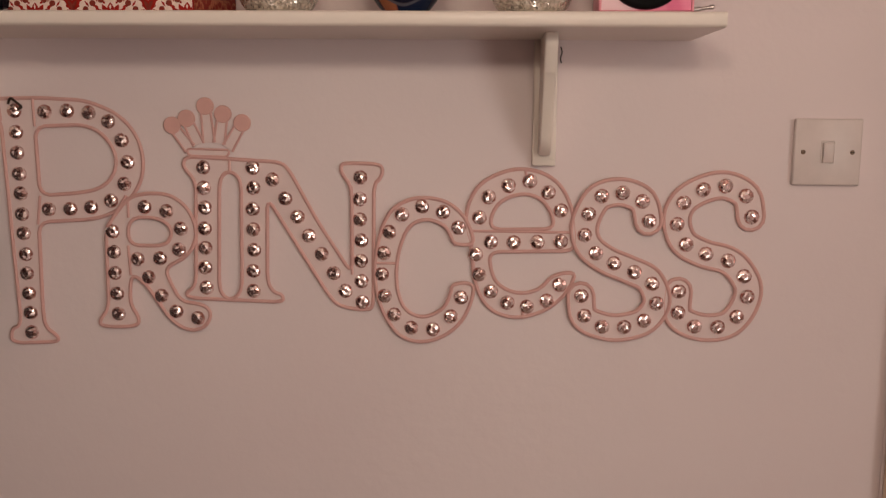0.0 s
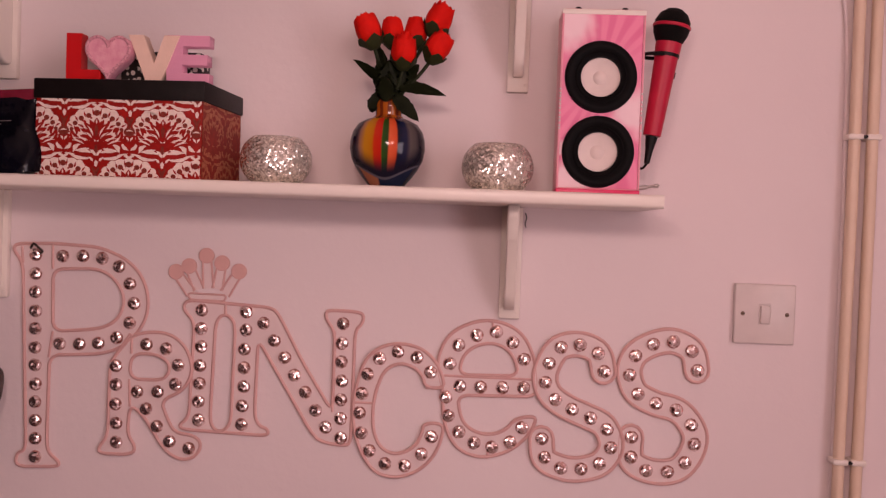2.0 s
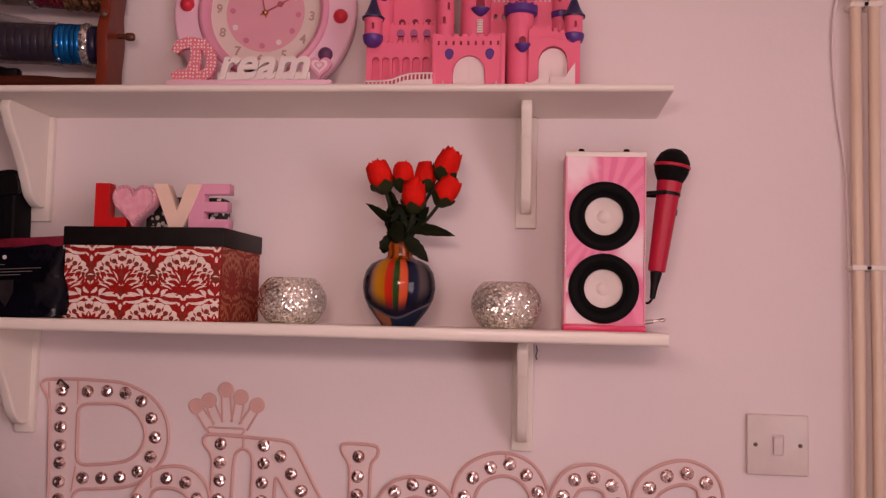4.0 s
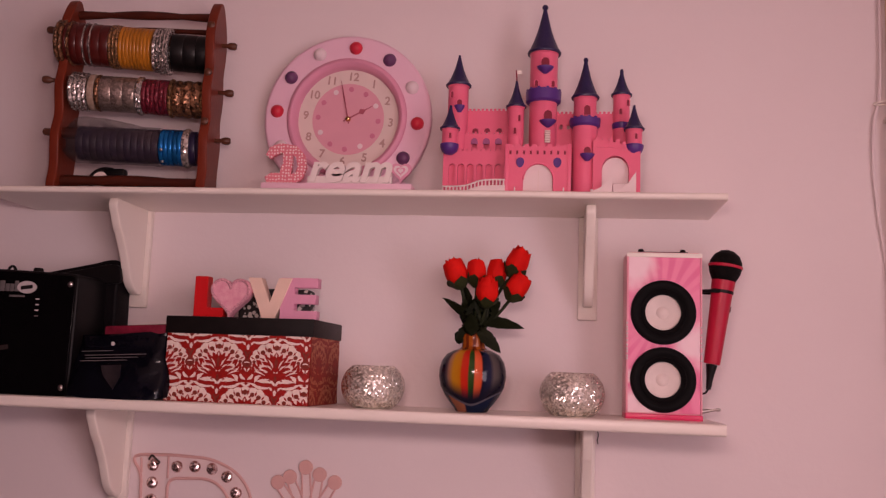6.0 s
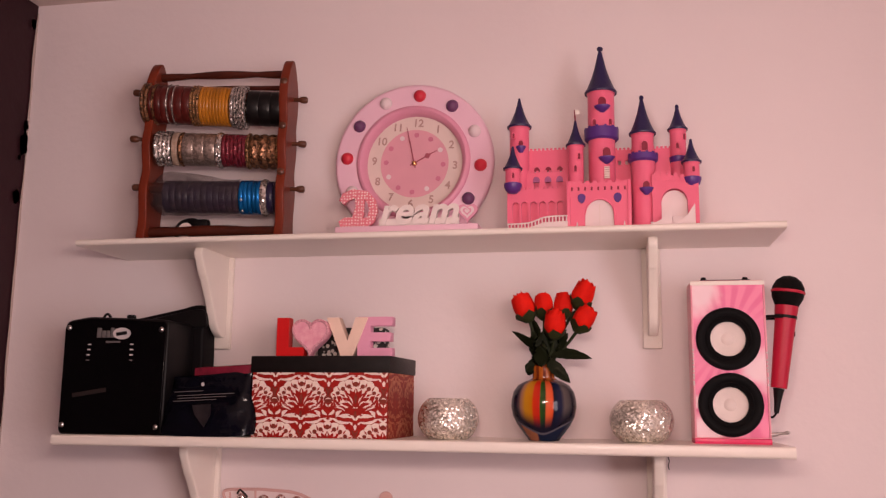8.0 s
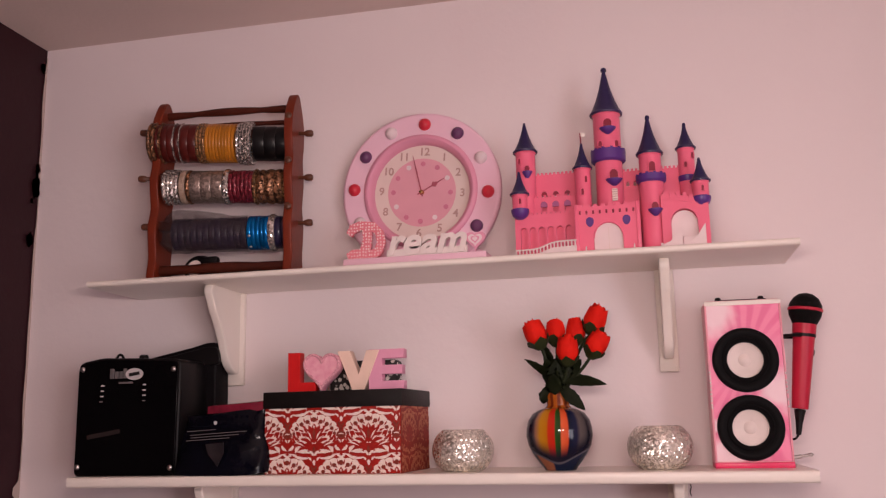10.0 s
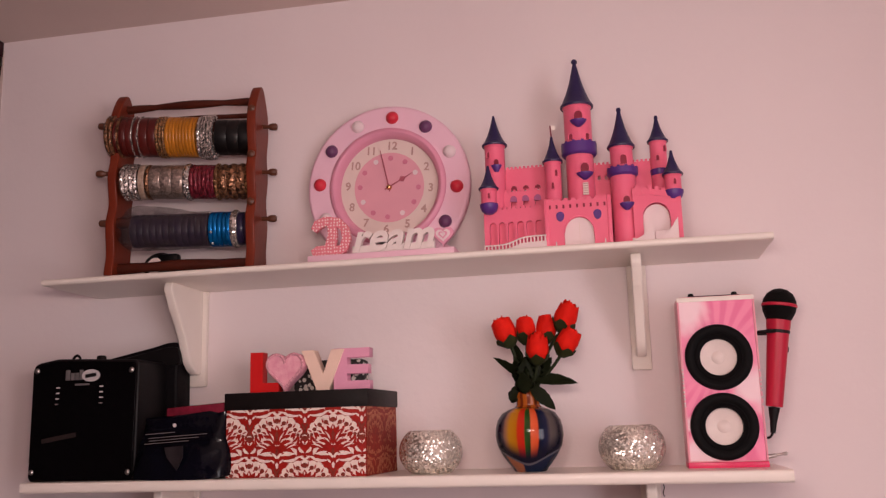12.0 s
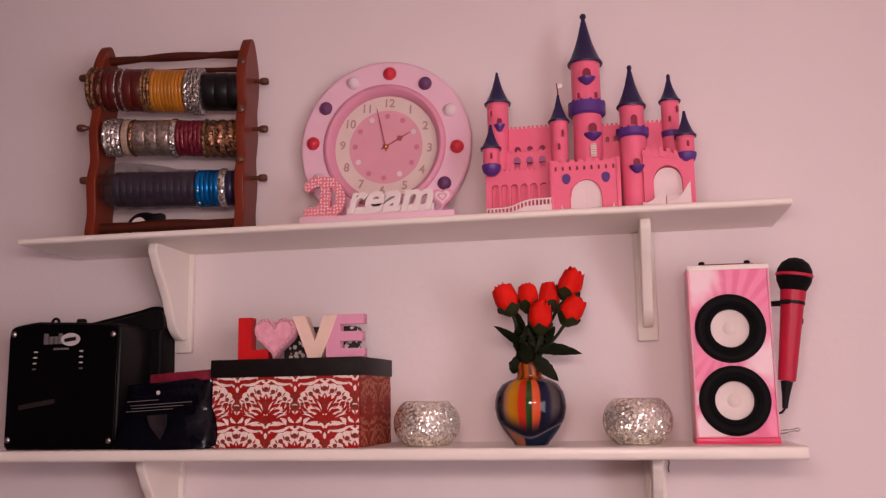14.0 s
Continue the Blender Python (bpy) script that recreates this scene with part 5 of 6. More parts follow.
stack(at(0.655), at(0.685), 1, 0, 0.0345, B_SILVER, "beaded", SILVER_L)
stack(at(0.690), at(0.775), 4, 0, 0.0366, B_SILVER, "beaded", SILVER_L)
stack(at(0.735), at(1.0), 3, 0, 0.0300, B_BLACK, "plain", "plain black bangle on the stand", 0.0001, 0.0)
stack(at(0.035), at(0.160), 4, 1, 0.0335, B_SILVER, "beaded", SILVER_L)
stack(at(0.170), at(0.215), 1, 1, 0.0328, B_CREAM, "plain", "pale cream cuff bangle on the stand")
stack(at(0.218), at(0.25), 1, 1, 0.0320, B_BROWN, "beaded", BROWN_L)
stack(at(0.25), at(0.50), 3, 1, 0.0318, B_GREY, "plain", "grey glitter foil bangle on the stand", 0.0001, 0.0)
stack(at(0.505), at(0.55), 1, 1, 0.0338, B_SILVER, "beaded", SILVER_L)
stack(at(0.55), at(0.735), 6, 1, 0.0320, B_CRIMSON, "plain", "crimson beaded bangle on the stand")
stack(at(0.735), at(0.765), 1, 1, 0.0335, B_GOLD, "beaded", "gold filigree bangle on the stand")
stack(at(0.765), at(0.965), 3, 1, 0.0322, B_BROWN, "beaded", "brown flower-patterned bangle on the stand")
stack(at(0.965), at(1.0), 1, 1, 0.0335, B_GOLD, "beaded", "gold filigree bangle on the stand")
stack(at(0.70), at(0.86), 5, 2, 0.0328, B_BLUE, "plain", "bright blue metallic bangle on the stand", 0.0003, 0.0003)
stack(at(0.86), at(0.91), 1, 2, 0.0345, B_SILVER, "beaded", "silver stone-set bangle on the stand")
stack(at(0.91), at(1.0), 2, 2, 0.0312, B_NAVY, "plain", "plain navy bangle on the stand")
stack(at(0.12), at(0.69), 12, 2, 0.0308, B_NAVY, "plain", "navy bangle inside a plastic sleeve", 0.0001, 0.0001)

# plastic sleeve round the navy bangles
sleeve = thing("plastic_sleeve", (0, 0, 0), "grey clear plastic sleeve drawn over navy bangles", "plastic bag")
sleeve.matrix_basis = RACK_M @ ROD_M[2] @ pose(0, 0, -0.0157)
bm = bmesh.new()
g = []
for j in range(25):
    t = j / 24
    x = at(-0.02) + (at(0.70) - at(-0.02)) * t
    rad = 0.0325 * min(1.0, (t / 0.16) ** 0.5 if t < 0.16 else 1.0) * (1.0 - 0.06 * t) + 0.0004
    row = []
    for k in range(40):
        a = 2 * math.pi * k / 40
        w = 1 + 0.05 * noise.noise((x * 60, math.cos(a) * 2, math.sin(a) * 2)) + (0.34 * max(0, math.sin(a)) ** 3 * math.sin(math.pi * min(1.0, t * 1.25) ** 0.7))
        row.append(bm.verts.new((x, rad * w * math.cos(a), rad * w * math.sin(a))))
    g.append(row)
for p, q in zip(g, g[1:]):
    for k in range(40):
        bm.faces.new((p[k], p[(k + 1) % 40], q[(k + 1) % 40], q[k]))
SLEEVE = bpy.data.materials.new("clear_plastic_film")
SLEEVE.use_nodes = True
nt = SLEEVE.node_tree
b = nt.nodes["Principled BSDF"]
b.inputs["Base Color"].default_value, b.inputs["Roughness"].default_value = (0.060, 0.045, 0.048, 1), 0.16
tcs = nt.nodes.new("ShaderNodeTexCoord")
nt.links.new(math_node(nt, "MULTIPLY_ADD", smooth_step(nt, noise_node(nt, tcs.outputs["Object"], 40, 3.0), 0.35, 0.75), 0.28, 0.28), b.inputs["Alpha"])
part("film", bm, SLEEVE, sleeve, sharp=80)
for k in range(5):
    a = radians(-160 + 40 * k)
    part("paste_stone", lathe([(0.0, 0.0018), (0.0022, 0.0008), (0.0026, 0.0)], 8, pose(at(0.725), 0.0308 * math.cos(a), 0.0308 * math.sin(a)) @ Matrix.Rotation(a - math.pi / 2, 4, "X")), STEEL, sleeve, "small clear stone")
spare = thing("black_bangle", (-0.664, 1.018, UP), "black bangle with a pale disc standing under the rods", "bangle")
part("ring", tube([(0.026 * math.cos(a), 0.0, 0.0235 + 0.0200 * math.sin(a)) for a in [2 * math.pi * k / 32 for k in range(32)]], 0.0035, 8, True), B_BLACK, spare)
part("dark_cloth", boxed(-0.004, 0.034, -0.006, 0.010, 0.003, 0.044, bevel=0.005), B_BLACK, spare)
part("pale_disc", lathe([(0.0, 0.0015), (0.0125, 0.0012), (0.0132, -0.001), (0.0, -0.001)], 24, pose(-0.006, -0.006, 0.0250, 90, 0, 0)), CLOCK_FACE, spare)
# ---------- end of stand ----------

# clock
ck = thing("mantel_clock", (-0.2886, 1.095, UP), "round pale pink clock on a base with raised letters", "clock")
CR, CZ, TIP, SUNK = 0.1340, 0.1460, 5.0, 0.0125
cut("clock_board", ring_shape(0, CZ, CR, 64), -0.020, 0.0, CLOCK_PINK, ck, [ring_shape(0, CZ, 0.0930, 64)], 0.005)
cut("neck_board", [(-0.105, 0.0), (0.118, 0.0), (0.118, 0.028), (0.09, 0.045), (-0.09, 0.045), (-0.105, 0.028)], -0.018, -0.002, CLOCK_PINK, ck)
part("ring", lathe([(0.0835, 0.0080), (0.0850, 0.0150), (0.0880, 0.0225), (0.0925, 0.0255), (0.0965, 0.0250), (0.0995, 0.0220), (0.1003, 0.0185), (0.0900, 0.0080)], 64, pose(0, 0, CZ, 90, 0, 0), caps=False), CLOCK_RING, ck, "raised rose ring")
part("dial", lathe([(0.0, 0.0212), (0.0870, 0.0212), (0.0870, 0.0165), (0.0, 0.0165)], 64, pose(0, SUNK, CZ, 90, 0, 0)), CLOCK_FACE, ck, "cream dial")
part("dial_disc", lathe([(0.0, 0.0216), (0.0600, 0.0216), (0.0600, 0.0205), (0.0, 0.0205)], 56, pose(0, SUNK, CZ, 90, 0, 0)), CLOCK_DISC, ck, "rose inner disc")
for k in range(12):
    a = radians(90 - 30 * (k + 1) - TIP)
    writing("numeral", str(k + 1), 0.0190, 0.0008, NUMERAL, ck, pose(0.0715 * math.cos(a), SUNK - 0.0216, CZ + 0.0715 * math.sin(a)) @ Matrix.Rotation(radians(TIP), 4, "Y"), fat=0.0004)
    tone = WHITE_BALL if k % 3 == 1 else DIAL_DOT
    part("dial_dot", lathe([(0.0, 0.0224), (0.0042, 0.0222), (0.0046, 0.0210)], 18, pose(0.0505 * math.cos(a + 0.02), SUNK, CZ + 0.0505 * math.sin(a + 0.02), 90, 0, 0)), tone, ck)
for k in range(12):
    a = radians(90 - 30 * k - TIP)
    if k in (5, 6, 7):
        continue
    tone = (RED_BALL, PLUM_BALL, WHITE_BALL)[k % 3]
    part("half_ball", lathe([(0.0, 0.0300), (0.0045, 0.0292), (0.0085, 0.0262), (0.0108, 0.0215), (0.0110, 0.0190)], 28, pose(0.1175 * math.cos(a), 0, CZ + 0.1175 * math.sin(a), 90, 0, 0)), tone, ck)


def pointer(name, angle, length, wide):
    m = pose(0, SUNK - 0.0238, CZ) @ Matrix.Rotation(radians(angle), 4, "Y")
    line = [(-0.0011, -0.008), (0.0011, -0.008), (0.0009, length * 0.45), (wide, length * 0.56), (0.0008, length * 0.70), (0.0003, length), (-0.0003, length), (-0.0008, length * 0.70), (-wide, length * 0.56), (-0.0009, length * 0.45)]
    me = prism(line, -0.0006, 0.0006)
    me.materials.append(HAND)
    part(name, me, HAND, ck, "", m)


pointer("minute_pointer", -12, 0.066, 0.0012)
pointer("hour_pointer", 62, 0.046, 0.0052)
part("centre_pin", lathe([(0.0, 0.0285), (0.0030, 0.0272), (0.0044, 0.0240), (0.0048, 0.0215)], 20, pose(0, SUNK, CZ, 90, 0, 0)), BRASS, ck)
part("base_block", boxed(-0.107, 0.127, -0.110, 0.0, 0.0, 0.0180, bevel=0.002), CLOCK_PINK, ck, "pale pink base")
big = part("initial_d", prism([(-0.020, 0), (0.016, 0), (0.028, 0.008), (0.034, 0.026), (0.030, 0.046), (0.016, 0.060), (-0.010, 0.064), (-0.028, 0.058), (-0.034, 0.046), (-0.026, 0.040), (-0.018, 0.047), (-0.006, 0.050), (-0.004, 0.034), (-0.010, 0.016), (-0.024, 0.016), (-0.034, 0.010), (-0.030, 0.0)],
                              -0.0045, 0.0045, [[(0.008, 0.013), (0.017, 0.016), (0.021, 0.027), (0.018, 0.040), (0.009, 0.049), (0.010, 0.034)]], 0.001), DOTS, ck, "big rose letter D with pale polka dots", pose(-0.071, -0.099, 0.0180) @ Matrix.Diagonal((0.93, 1, 0.97, 1)))
big.data.materials.append(DOTS)
part("letter_bar", boxed(-0.036, 0.095, -0.1022, -0.0968, 0.0180, 0.0300), WORD, ck)
writing("raised_letters", "ream", 0.062, 0.010, WORD, ck, pose(0.0285, -0.0995, 0.0405), shear=0.25, fat=0.0017, label="white raised joined letters")
small = [(0.0155 * math.sin(t) ** 3, 0.0150 * (13 * math.cos(t) - 5 * math.cos(2 * t) - 2 * math.cos(3 * t) - math.cos(4 * t)) / 16) for t in [2 * math.pi * k / 40 for k in range(40)]]
hb = part("heart_board", prism(small, -0.004, 0.004, (), 0.0008), CLOCK_RING, ck, "rose heart with a pale centre", pose(0.1085, -0.099, 0.0385))
hb.data.materials.append(CLOCK_RING)
for s, mm_, d in ((0.72, WHITE_BALL, 0.0052), (0.45, CLOCK_RING, 0.0060), (0.26, WHITE_BALL, 0.0068)):
    h2 = part("heart_inlay", prism([(x * s, z * s) for x, z in small], -d, -0.003), mm_, hb)
    h2.data.materials.append(mm_)

# castle
cs = thing("toy_castle", (0.0280, 1.030, UP), "pink plastic toy castle with navy roofs and white gate", "toy castle")


def cx(x):
    return x - 0.0280


def tower(x, y, foot, base, tip, body_r, roof_r, ball=0.0):
    """A round tower with a cone roof. Heights are above the shelf."""
    x, y = cx(x), y - 1.030
    t = part("tower", lathe([(body_r, foot), (body_r, base - 0.003), (body_r + 0.0012, base - 0.002), (body_r + 0.0012, base + 0.001), (0.0, base + 0.001)], 28, pose(x, y, 0)), CASTLE, cs)
    h = tip - base
    prof = [(0.0, base - 0.001), (roof_r, base - 0.001), (roof_r + 0.0006, base + 0.0015), (roof_r * 0.86, base + 0.10 * h), (roof_r * 0.60, base + 0.30 * h), (roof_r * 0.38, base + 0.52 * h), (roof_r * 0.22, base + 0.74 * h), (0.0020, base + 0.93 * h)]
    if ball:
        prof += [(0.0024, base + 0.94 * h), (ball, tip - 0.006), (ball * 1.05, tip - 0.0035), (ball * 0.7, tip - 0.0008), (0.0, tip)]
    else:
        prof += [(0.0018, tip - 0.001), (0.0, tip)]
    part("roof", lathe(prof, 28, pose(x, y, 0)), ROOF, t, "navy cone roof")
    return t


def collar(t, x, y, z, r, h):
    part("balcony_ring", lathe([(r - 0.003, z - 0.003), (r, z), (r + 0.0005, z + h), (r - 0.0025, z + h), (r - 0.003, z + h - 0.002)], 28, pose(cx(x), y - 1.03, 0)), PURPLE, t, "purple balcony ring")
    for k in range(12):
        a = 2 * math.pi * (k + 0.5) / 12
        part("ring_notch", boxed(-0.0020, 0.0020, -0.0012, 0.0012, -0.0008, 0.0022), PURPLE, t, "", pose(cx(x), y - 1.03, z + h) @ Matrix.Rotation(a, 4, "Z") @ pose(0, -r + 0.0012, 0))


def arch_outline(w, h):
    return [(-w, 0), (w, 0), (w, h - w * 1.1)] + [(w * math.cos(radians(a)), h - w * 1.1 + 1.1 * w * math.sin(radians(a))) for a in range(15, 166, 15)] + [(-w, h - w * 1.1)]


def window(t, x, y, z, w, h, balcony=False):
    # solid panel, with the darkness of the opening put into its colour
    me = prism(arch_outline(w, h), -0.0012, 0.0012)
    me.materials.append(CASTLE_IN)
    o = part("window", me, CASTLE_IN, t, "", pose(cx(x), y - 1.03, z))
    part("window_frame", tube([(px, -0.0012, pz) for px, pz in arch_outline(w * 1.1, h * 1.05)], 0.0008, 6, True), CASTLE, o)
    if balcony:
        part("balcony", lathe([(0.0, -0.0065), (0.003, -0.006), (w * 1.5, -0.001), (w * 2.0, 0.0025), (w * 2.1, 0.0045), (w * 1.6, 0.0045), (0.0, 0.001)], 20, squash=0.8), PURPLE, o, "purple window balcony")


t = tower(-0.101, 1.030, 0.0, 0.183, 0.234, 0.0158, 0.0195)
window(t, -0.097, 1.0148, 0.143, 0.0040, 0.014, True)
window(t, -0.109, 1.0150, 0.160, 0.0022, 0.010)
t = tower(0.0307, 1.030, 0.0, 0.234, 0.314, 0.0212, 0.0255, 0.0046)
collar(t, 0.0307, 1.030, 0.157, 0.0270, 0.016)
window(t, 0.0330, 1.0085, 0.202, 0.0062, 0.019, True)
window(t, 0.0385, 1.0090, 0.118, 0.0062, 0.020, True)
window(t, 0.0200, 1.0105, 0.176, 0.0030, 0.010)
window(t, 0.0450, 1.0140, 0.176, 0.0030, 0.010)
grille = part("grille", boxed(-0.0042, 0.0042, -0.0014, 0.0014, 0.0, 0.0190, bevel=0.0005), CLOCK_FACE, t, "pale barred window", pose(cx(0.0385), -0.0225, 0.0880))
for k in range(5):
    part("bar", boxed(-0.0040, 0.0040, -0.0019, -0.0012, 0.0022 + 0.0036 * k, 0.0032 + 0.0036 * k), NUMERAL, grille)
t = tower(0.094, 1.010, 0.0, 0.157, 0.221, 0.0168, 0.0205, 0.0035)
part("lower_tower", lathe([(0.0185, 0.0), (0.0185, 0.112), (0.0168, 0.114)], 28, pose(cx(0.094), -0.020, 0)), CASTLE, t)
collar(t, 0.094, 1.010, 0.114, 0.0228, 0.009)
window(t, 0.0965, 0.9925, 0.126, 0.0048, 0.015)
window(t, 0.0975, 0.9905, 0.062, 0.0052, 0.015, True)
t = tower(0.1494, 1.035, 0.04, 0.169, 0.2115, 0.0125, 0.0155, 0.0028)
window(t, 0.1475, 1.0228, 0.136, 0.0024, 0.009)
window(t, 0.1585, 1.0255, 0.150, 0.0022, 0.010)
part("hanging_bowl", lathe([(0.0, 0.108), (0.008, 0.110), (0.0130, 0.116), (0.0142, 0.124), (0.0130, 0.125)], 24, pose(cx(0.1494), 0.005, 0)), PURPLE, t)
for x, tip in ((-0.1083, 0.1435), (0.1657, 0.1435)):
    t = tower(x, 0.998, 0.078, 0.1055, tip, 0.0118, 0.0150)
    window(t, x + 0.002, 0.9862, 0.088, 0.0022, 0.009)
    part("hanging_bowl", lathe([(0.0, 0.066), (0.006, 0.0665), (0.0115, 0.071), (0.0140, 0.0775), (0.0142, 0.0815), (0.0120, 0.0825)], 24, pose(cx(x), -0.032, 0)), PURPLE, t, "purple rounded tower foot")
t = tower(-0.0097, 1.010, 0.0, 0.143, 0.185, 0.0122, 0.0152)
window(t, -0.0040, 0.9985, 0.118, 0.0022, 0.010)
window(t, -0.0100, 0.9975, 0.098, 0.0024, 0.010)
fl = part("flag_pole", tube([(cx(-0.0097), -0.020, 0.184), (cx(-0.0107), -0.020, 0.202)], 0.0011, 6), CASTLE_IN, cs)
part("flag", boxed(cx(-0.0105), cx(-0.0025), -0.0204, -0.0196, 0.195, 0.2015), GLOSS, fl, "tiny pale flag")


def battlement(name, x0, x1, y, top, pitch=0.0066, depth=0.006, foot=0.0, holes=()):
    """A wall with a notched top."""
    n = max(2, int(round((x1 - x0) / pitch)))
    w = (x1 - x0) / n
    line = [(cx(x0), foot), (cx(x1), foot)]
    for k in range(n, 0, -1):
        b = cx(x0) + w * k
        line += [(b, top - 0.0035), (b - w * 0.22, top - 0.0035), (b - w * 0.22, top), (b - w * 0.78, top), (b - w * 0.78, top - 0.0035)]
    line += [(cx(x0), top - 0.0035)]
    return cut(name, line, y - 1.03 - depth / 2, y - 1.03 + depth / 2, CASTLE, cs, holes)


def shifted(loop, x, z):
    return [(px + x, pz + z) for px, pz in loop]


arcade = [shifted(arch_outline(0.0052, 0.040), cx(-0.1045 + 0.0140 * k), 0.014) for k in range(6)]
battlement("left_rear_wall", -0.092, -0.014, 1.036, 0.1480, holes=[shifted(arch_outline(0.0042, 0.009), cx(-0.073 + 0.0185 * k), 0.108) for k in range(3)])
battlement("left_mid_wall", -0.095, -0.014, 1.024, 0.108, holes=[shifted(arch_outline(0.0040, 0.013), cx(-0.073 + 0.0185 * k), 0.082) for k in range(3)])
battlement("arcade_wall", -0.118, -0.016, 1.008, 0.0775, 0.0075, holes=arcade)
part("arcade_back", boxed(cx(-0.117), cx(-0.016), -0.016, -0.013, 0.0, 0.07), CASTLE, cs)
battlement("right_rear_wall", 0.050, 0.140, 1.038, 0.1440, holes=[shifted(arch_outline(0.0024, 0.0075), cx(0.0585 + 0.0110 * k), 0.116) for k in range(2)])
for k in range(3):
    part("wall_badge", prism(shifted(arch_outline(0.0052, 0.0090), cx(-0.073 + 0.0185 * k), 0.0885), -0.0106, -0.0086), MAUVE, cs, "dull mauve window arch").data.materials.append(MAUVE)
    part("wall_window", prism(shifted(arch_outline(0.0046, 0.0070), cx(-0.073 + 0.0185 * k), 0.109), 0.0010, 0.0040), CASTLE_IN, cs).data.materials.append(CASTLE_IN)
gate_hole = shifted(arch_outline(0.0222, 0.0500), cx(0.0265), 0.0)
g = battlement("gatehouse", -0.0205, 0.0715, 0.988, 0.0790, 0.0110, 0.010, holes=[[(x, max(z, 0.0005)) for x, z in gate_hole]])
for k in range(9):
    # small dark blocks paint the shade of the slits
    part("loophole", boxed(cx(-0.0150 + 0.0100 * k) - 0.0014, cx(-0.0150 + 0.0100 * k) + 0.0014, -0.0482, -0.0462, 0.0635, 0.0690), CASTLE_IN, g)
door = part("gate", prism(shifted(arch_outline(0.0219, 0.0495), cx(0.0265), 0.0), -0.0425, -0.0395), CASTLE_WHITE, cs, "white arched gate")
door.data.materials.append(CASTLE_WHITE)
part("gate_seam", boxed(cx(0.0265) - 0.0004, cx(0.0265) + 0.0004, -0.0432, -0.042, 0.0, 0.042), CLOCK_FACE, door)
part("gate_rim", tube([(x, -0.0470, max(z, 0.001)) for x, z in gate_hole], 0.0013, 6), CASTLE, cs)
for x in (-0.0005, 0.0540):
    sh = part("shield", prism(rounded([(-0.0058, 0.004), (0.0, 0.0075), (0.0058, 0.004), (0.0050, -0.004), (0.0, -0.0085), (-0.0050, -0.004)], 0.002), -0.0010, 0.0010, (), 0.0004), PURPLE, cs, "purple shield", pose(cx(x), -0.0478, 0.0515))
    sh.data.materials.append(PURPLE)
for x in (-0.0205, 0.0715):
    part("corner_post", boxed(cx(x) - 0.0030, cx(x) + 0.0030, -0.049, -0.034, 0.0, 0.079, bevel=0.0008), CASTLE, cs)
for x in (-0.0075, 0.0635):
    part("white_pinnacle", lathe([(0.0035, 0.0), (0.0035, 0.004), (0.0012, 0.006), (0.001, 0.011), (0.0, 0.014)], 10, pose(cx(x), -0.054, 0)), CASTLE_WHITE, cs)
right_hole = shifted(arch_outline(0.0195, 0.0640), cx(0.1385), 0.0005)
wl = cut("right_wall", [(cx(0.106), 0), (cx(0.1745), 0), (cx(0.1745), 0.073), (cx(0.160), 0.078), (cx(0.140), 0.084), (cx(0.120), 0.088), (cx(0.106), 0.088)], -0.040, -0.030, CASTLE, cs, [right_hole])
for k in range(7):
    part("merlon", boxed(cx(0.110 + 0.0095 * k), cx(0.1155 + 0.0095 * k), -0.0412, -0.0315, 0.076 - 0.002 * max(0, k - 2), (0.0915 if k < 3 else 0.0915 - 0.0032 * (k - 2))), CASTLE, wl)
bk = part("arch_back", prism(shifted(arch_outline(0.0192, 0.0632), cx(0.1385), 0.0), -0.0315, -0.0290), CASTLE_WHITE, cs, "white arched panel")
bk.data.materials.append(CASTLE_WHITE)
# white ramp with two curved cheeks
for x, y, s in ((0.1335, -0.054, 1.0), (0.1675, -0.050, 1.08)):
    me = prism([(px * s, pz * s) for px, pz in ((-0.029, 0.0), (0.0, 0.0), (0.0, 0.035), (-0.004, 0.0295), (-0.010, 0.020), (-0.018, 0.0125), (-0.029, 0.008))], -0.0015, 0.0015)
    me.materials.append(CASTLE_WHITE)
    part("ramp_cheek", me, CASTLE_WHITE, cs, "white curved ramp side", pose(cx(x), y, 0))
part("ramp", boxed(cx(0.1345), cx(0.1640), -0.0475, -0.0420, 0.0, 0.020, bevel=0.0006), CASTLE_WHITE, cs)
part("ramp_post", boxed(cx(0.1020), cx(0.1065), -0.0560, -0.0515, 0.0, 0.0105, bevel=0.0006), CASTLE_WHITE, cs)
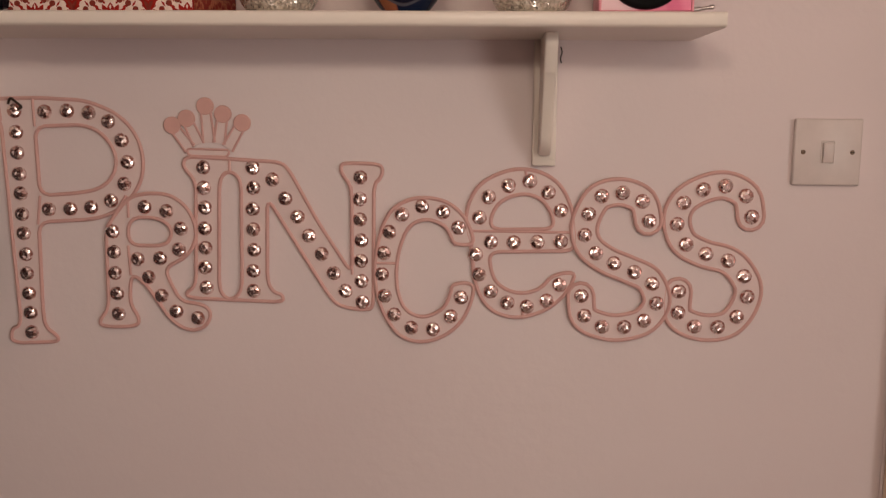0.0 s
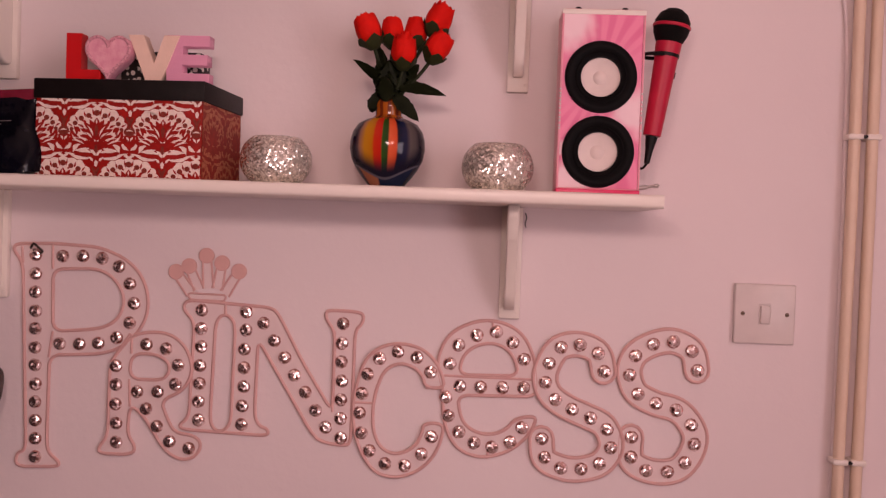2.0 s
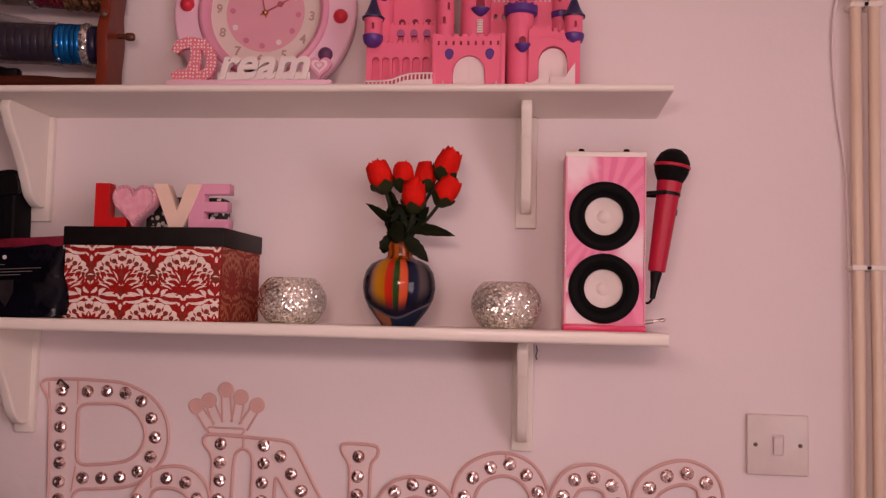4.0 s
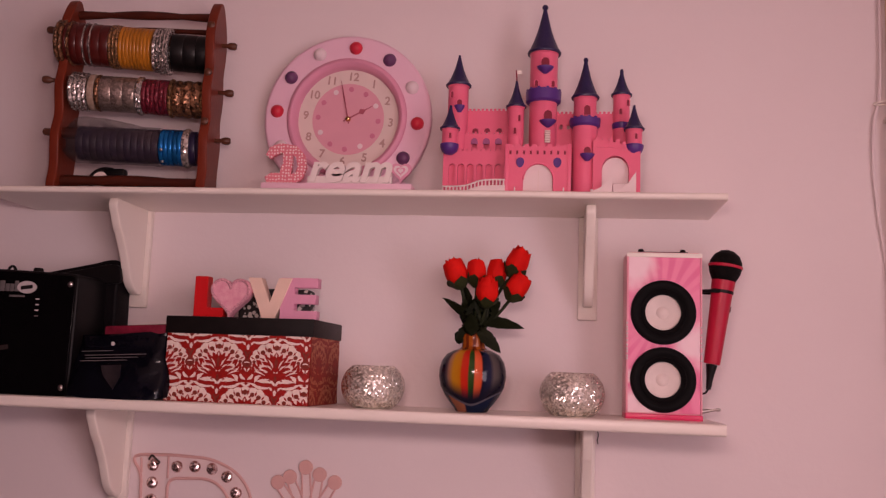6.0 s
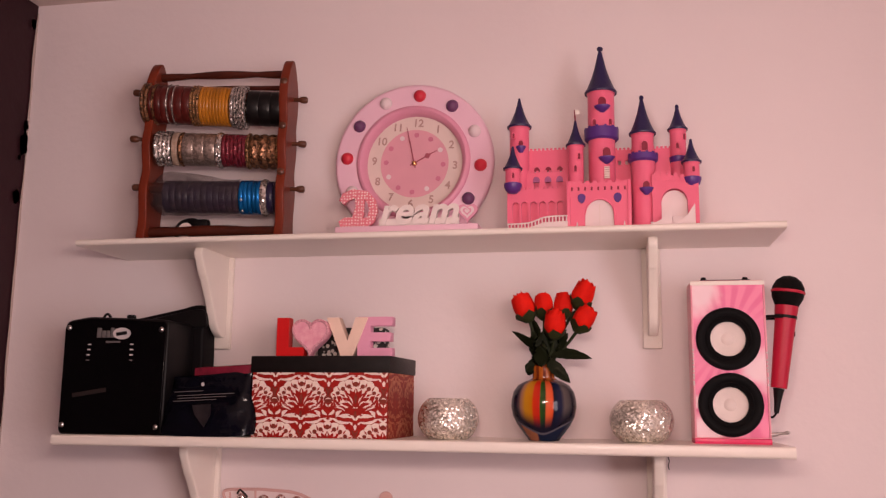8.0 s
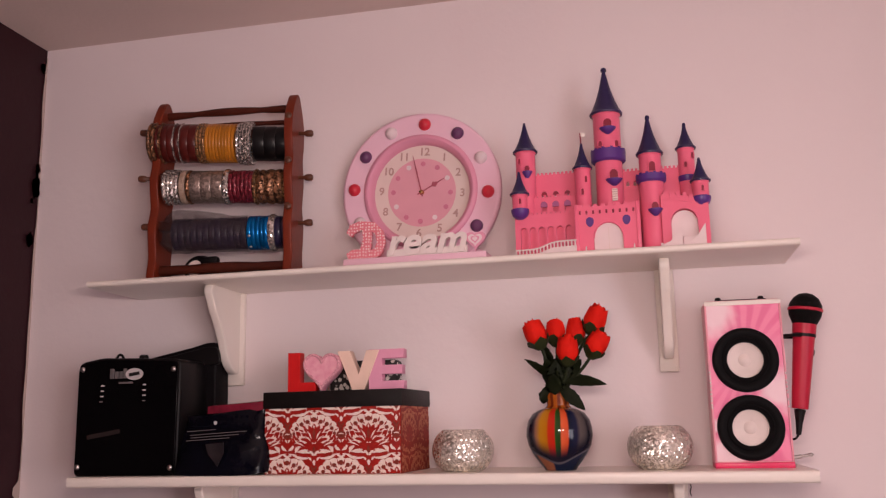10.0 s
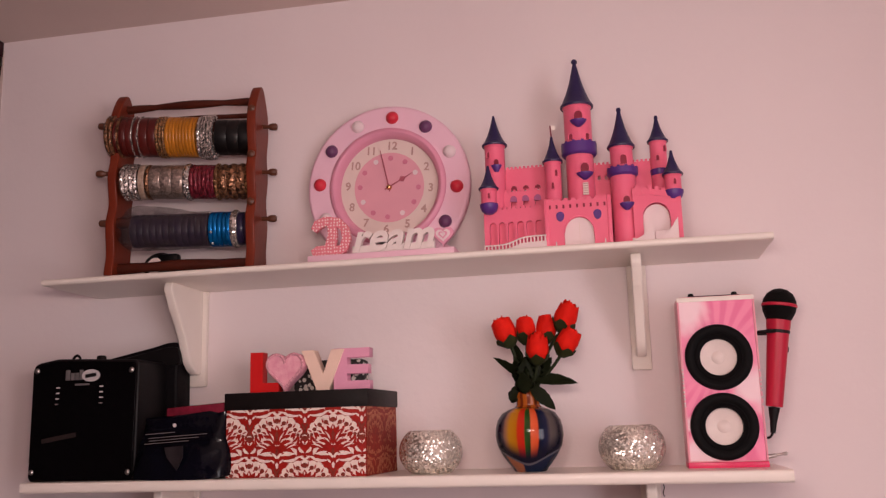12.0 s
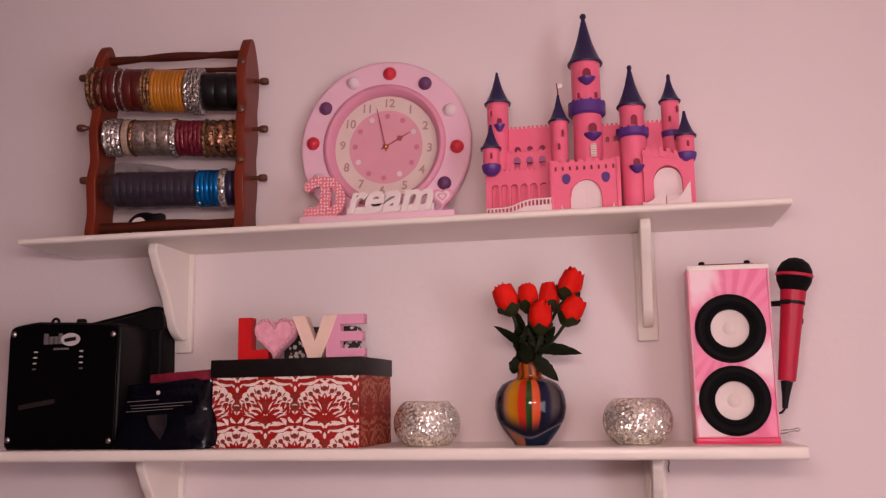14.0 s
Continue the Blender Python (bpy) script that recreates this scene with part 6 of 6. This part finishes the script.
# white stair rail in front of the arcade
rl = part("stair_rail", tube([(cx(-0.1155 + 0.0935 * k / 20), -0.050, 0.0135 + 0.011 * (1 / (1 + math.exp(-(k - 10) * 0.7)))) for k in range(21)], 0.0012, 6), CASTLE_WHITE, cs, "white stair rail")
for k in range(18):
    x = -0.1140 + 0.0053 * k
    z = 0.0135 + 0.011 * (1 / (1 + math.exp(-((x + 0.1155) / 0.0935 * 20 - 10) * 0.7)))
    part("baluster", boxed(cx(x) - 0.0010, cx(x) + 0.0010, -0.0510, -0.0490, z - 0.0095, z), CASTLE_WHITE, rl)
part("stair_base", prism([(cx(-0.1155), 0), (cx(-0.022), 0), (cx(-0.022), 0.016), (cx(-0.058), 0.0145), (cx(-0.080), 0.007), (cx(-0.1155), 0.0045)], -0.053, -0.046), CASTLE_WHITE, cs).data.materials.append(CASTLE_WHITE)
part("castle_floor", boxed(cx(-0.1175), cx(0.1742), -0.045, 0.040, 0.0, 0.0025), CASTLE, cs)

# ---------- dark rounded block in the corner, kind unclear, built as a chair ---
ch = thing("chair_stand_in", (-0.737, 1.000, 0), "dark grey glossy rounded block of unclear kind, built as a chair", "chair")
cut("headrest", rounded([(-0.14, 1.165), (0.050, 1.180), (0.098, 1.208), (0.122, 1.245), (0.1345, 1.258), (0.1390, 1.293), (0.134, 1.302), (-0.10, 1.309), (-0.14, 1.30)], 0.007, 3), 0.0, 0.045, CHAIR, ch, (), 0.006)
cut("black_trim", rounded([(-0.13, 1.160), (0.055, 1.176), (0.100, 1.205), (0.118, 1.246), (0.108, 1.252), (0.055, 1.226), (-0.13, 1.205)], 0.008), -0.012, 0.002, BLACK, ch, (), 0.004)
# seat, post, column and base are unseen, added so that the block stands
part("seat", boxed(-0.20, 0.16, -0.40, 0.04, 0.44, 0.53, bevel=0.03, seg=3), CHAIR, ch)
part("back_post", boxed(-0.09, -0.04, 0.006, 0.036, 0.46, 1.19, bevel=0.006), BLACK, ch)
part("gas_column", tube([(-0.02, -0.18, 0.06), (-0.02, -0.18, 0.46)], 0.025, 16), BLACK, ch)
for k in range(5):
    a = radians(72 * k + 10)
    part("base_leg", tube([(-0.02, -0.18, 0.09), (-0.02 + 0.24 * math.cos(a), -0.18 + 0.24 * math.sin(a) * 0.9, 0.06)], 0.018, 10), BLACK, ch)
    part("castor", lathe([(0.0, -0.012), (0.026, -0.012), (0.028, 0.0), (0.026, 0.012), (0.0, 0.012)], 18, pose(-0.02 + 0.24 * math.cos(a), -0.18 + 0.216 * math.sin(a), 0.028, 90, 0, 0)), BLACK, ch)
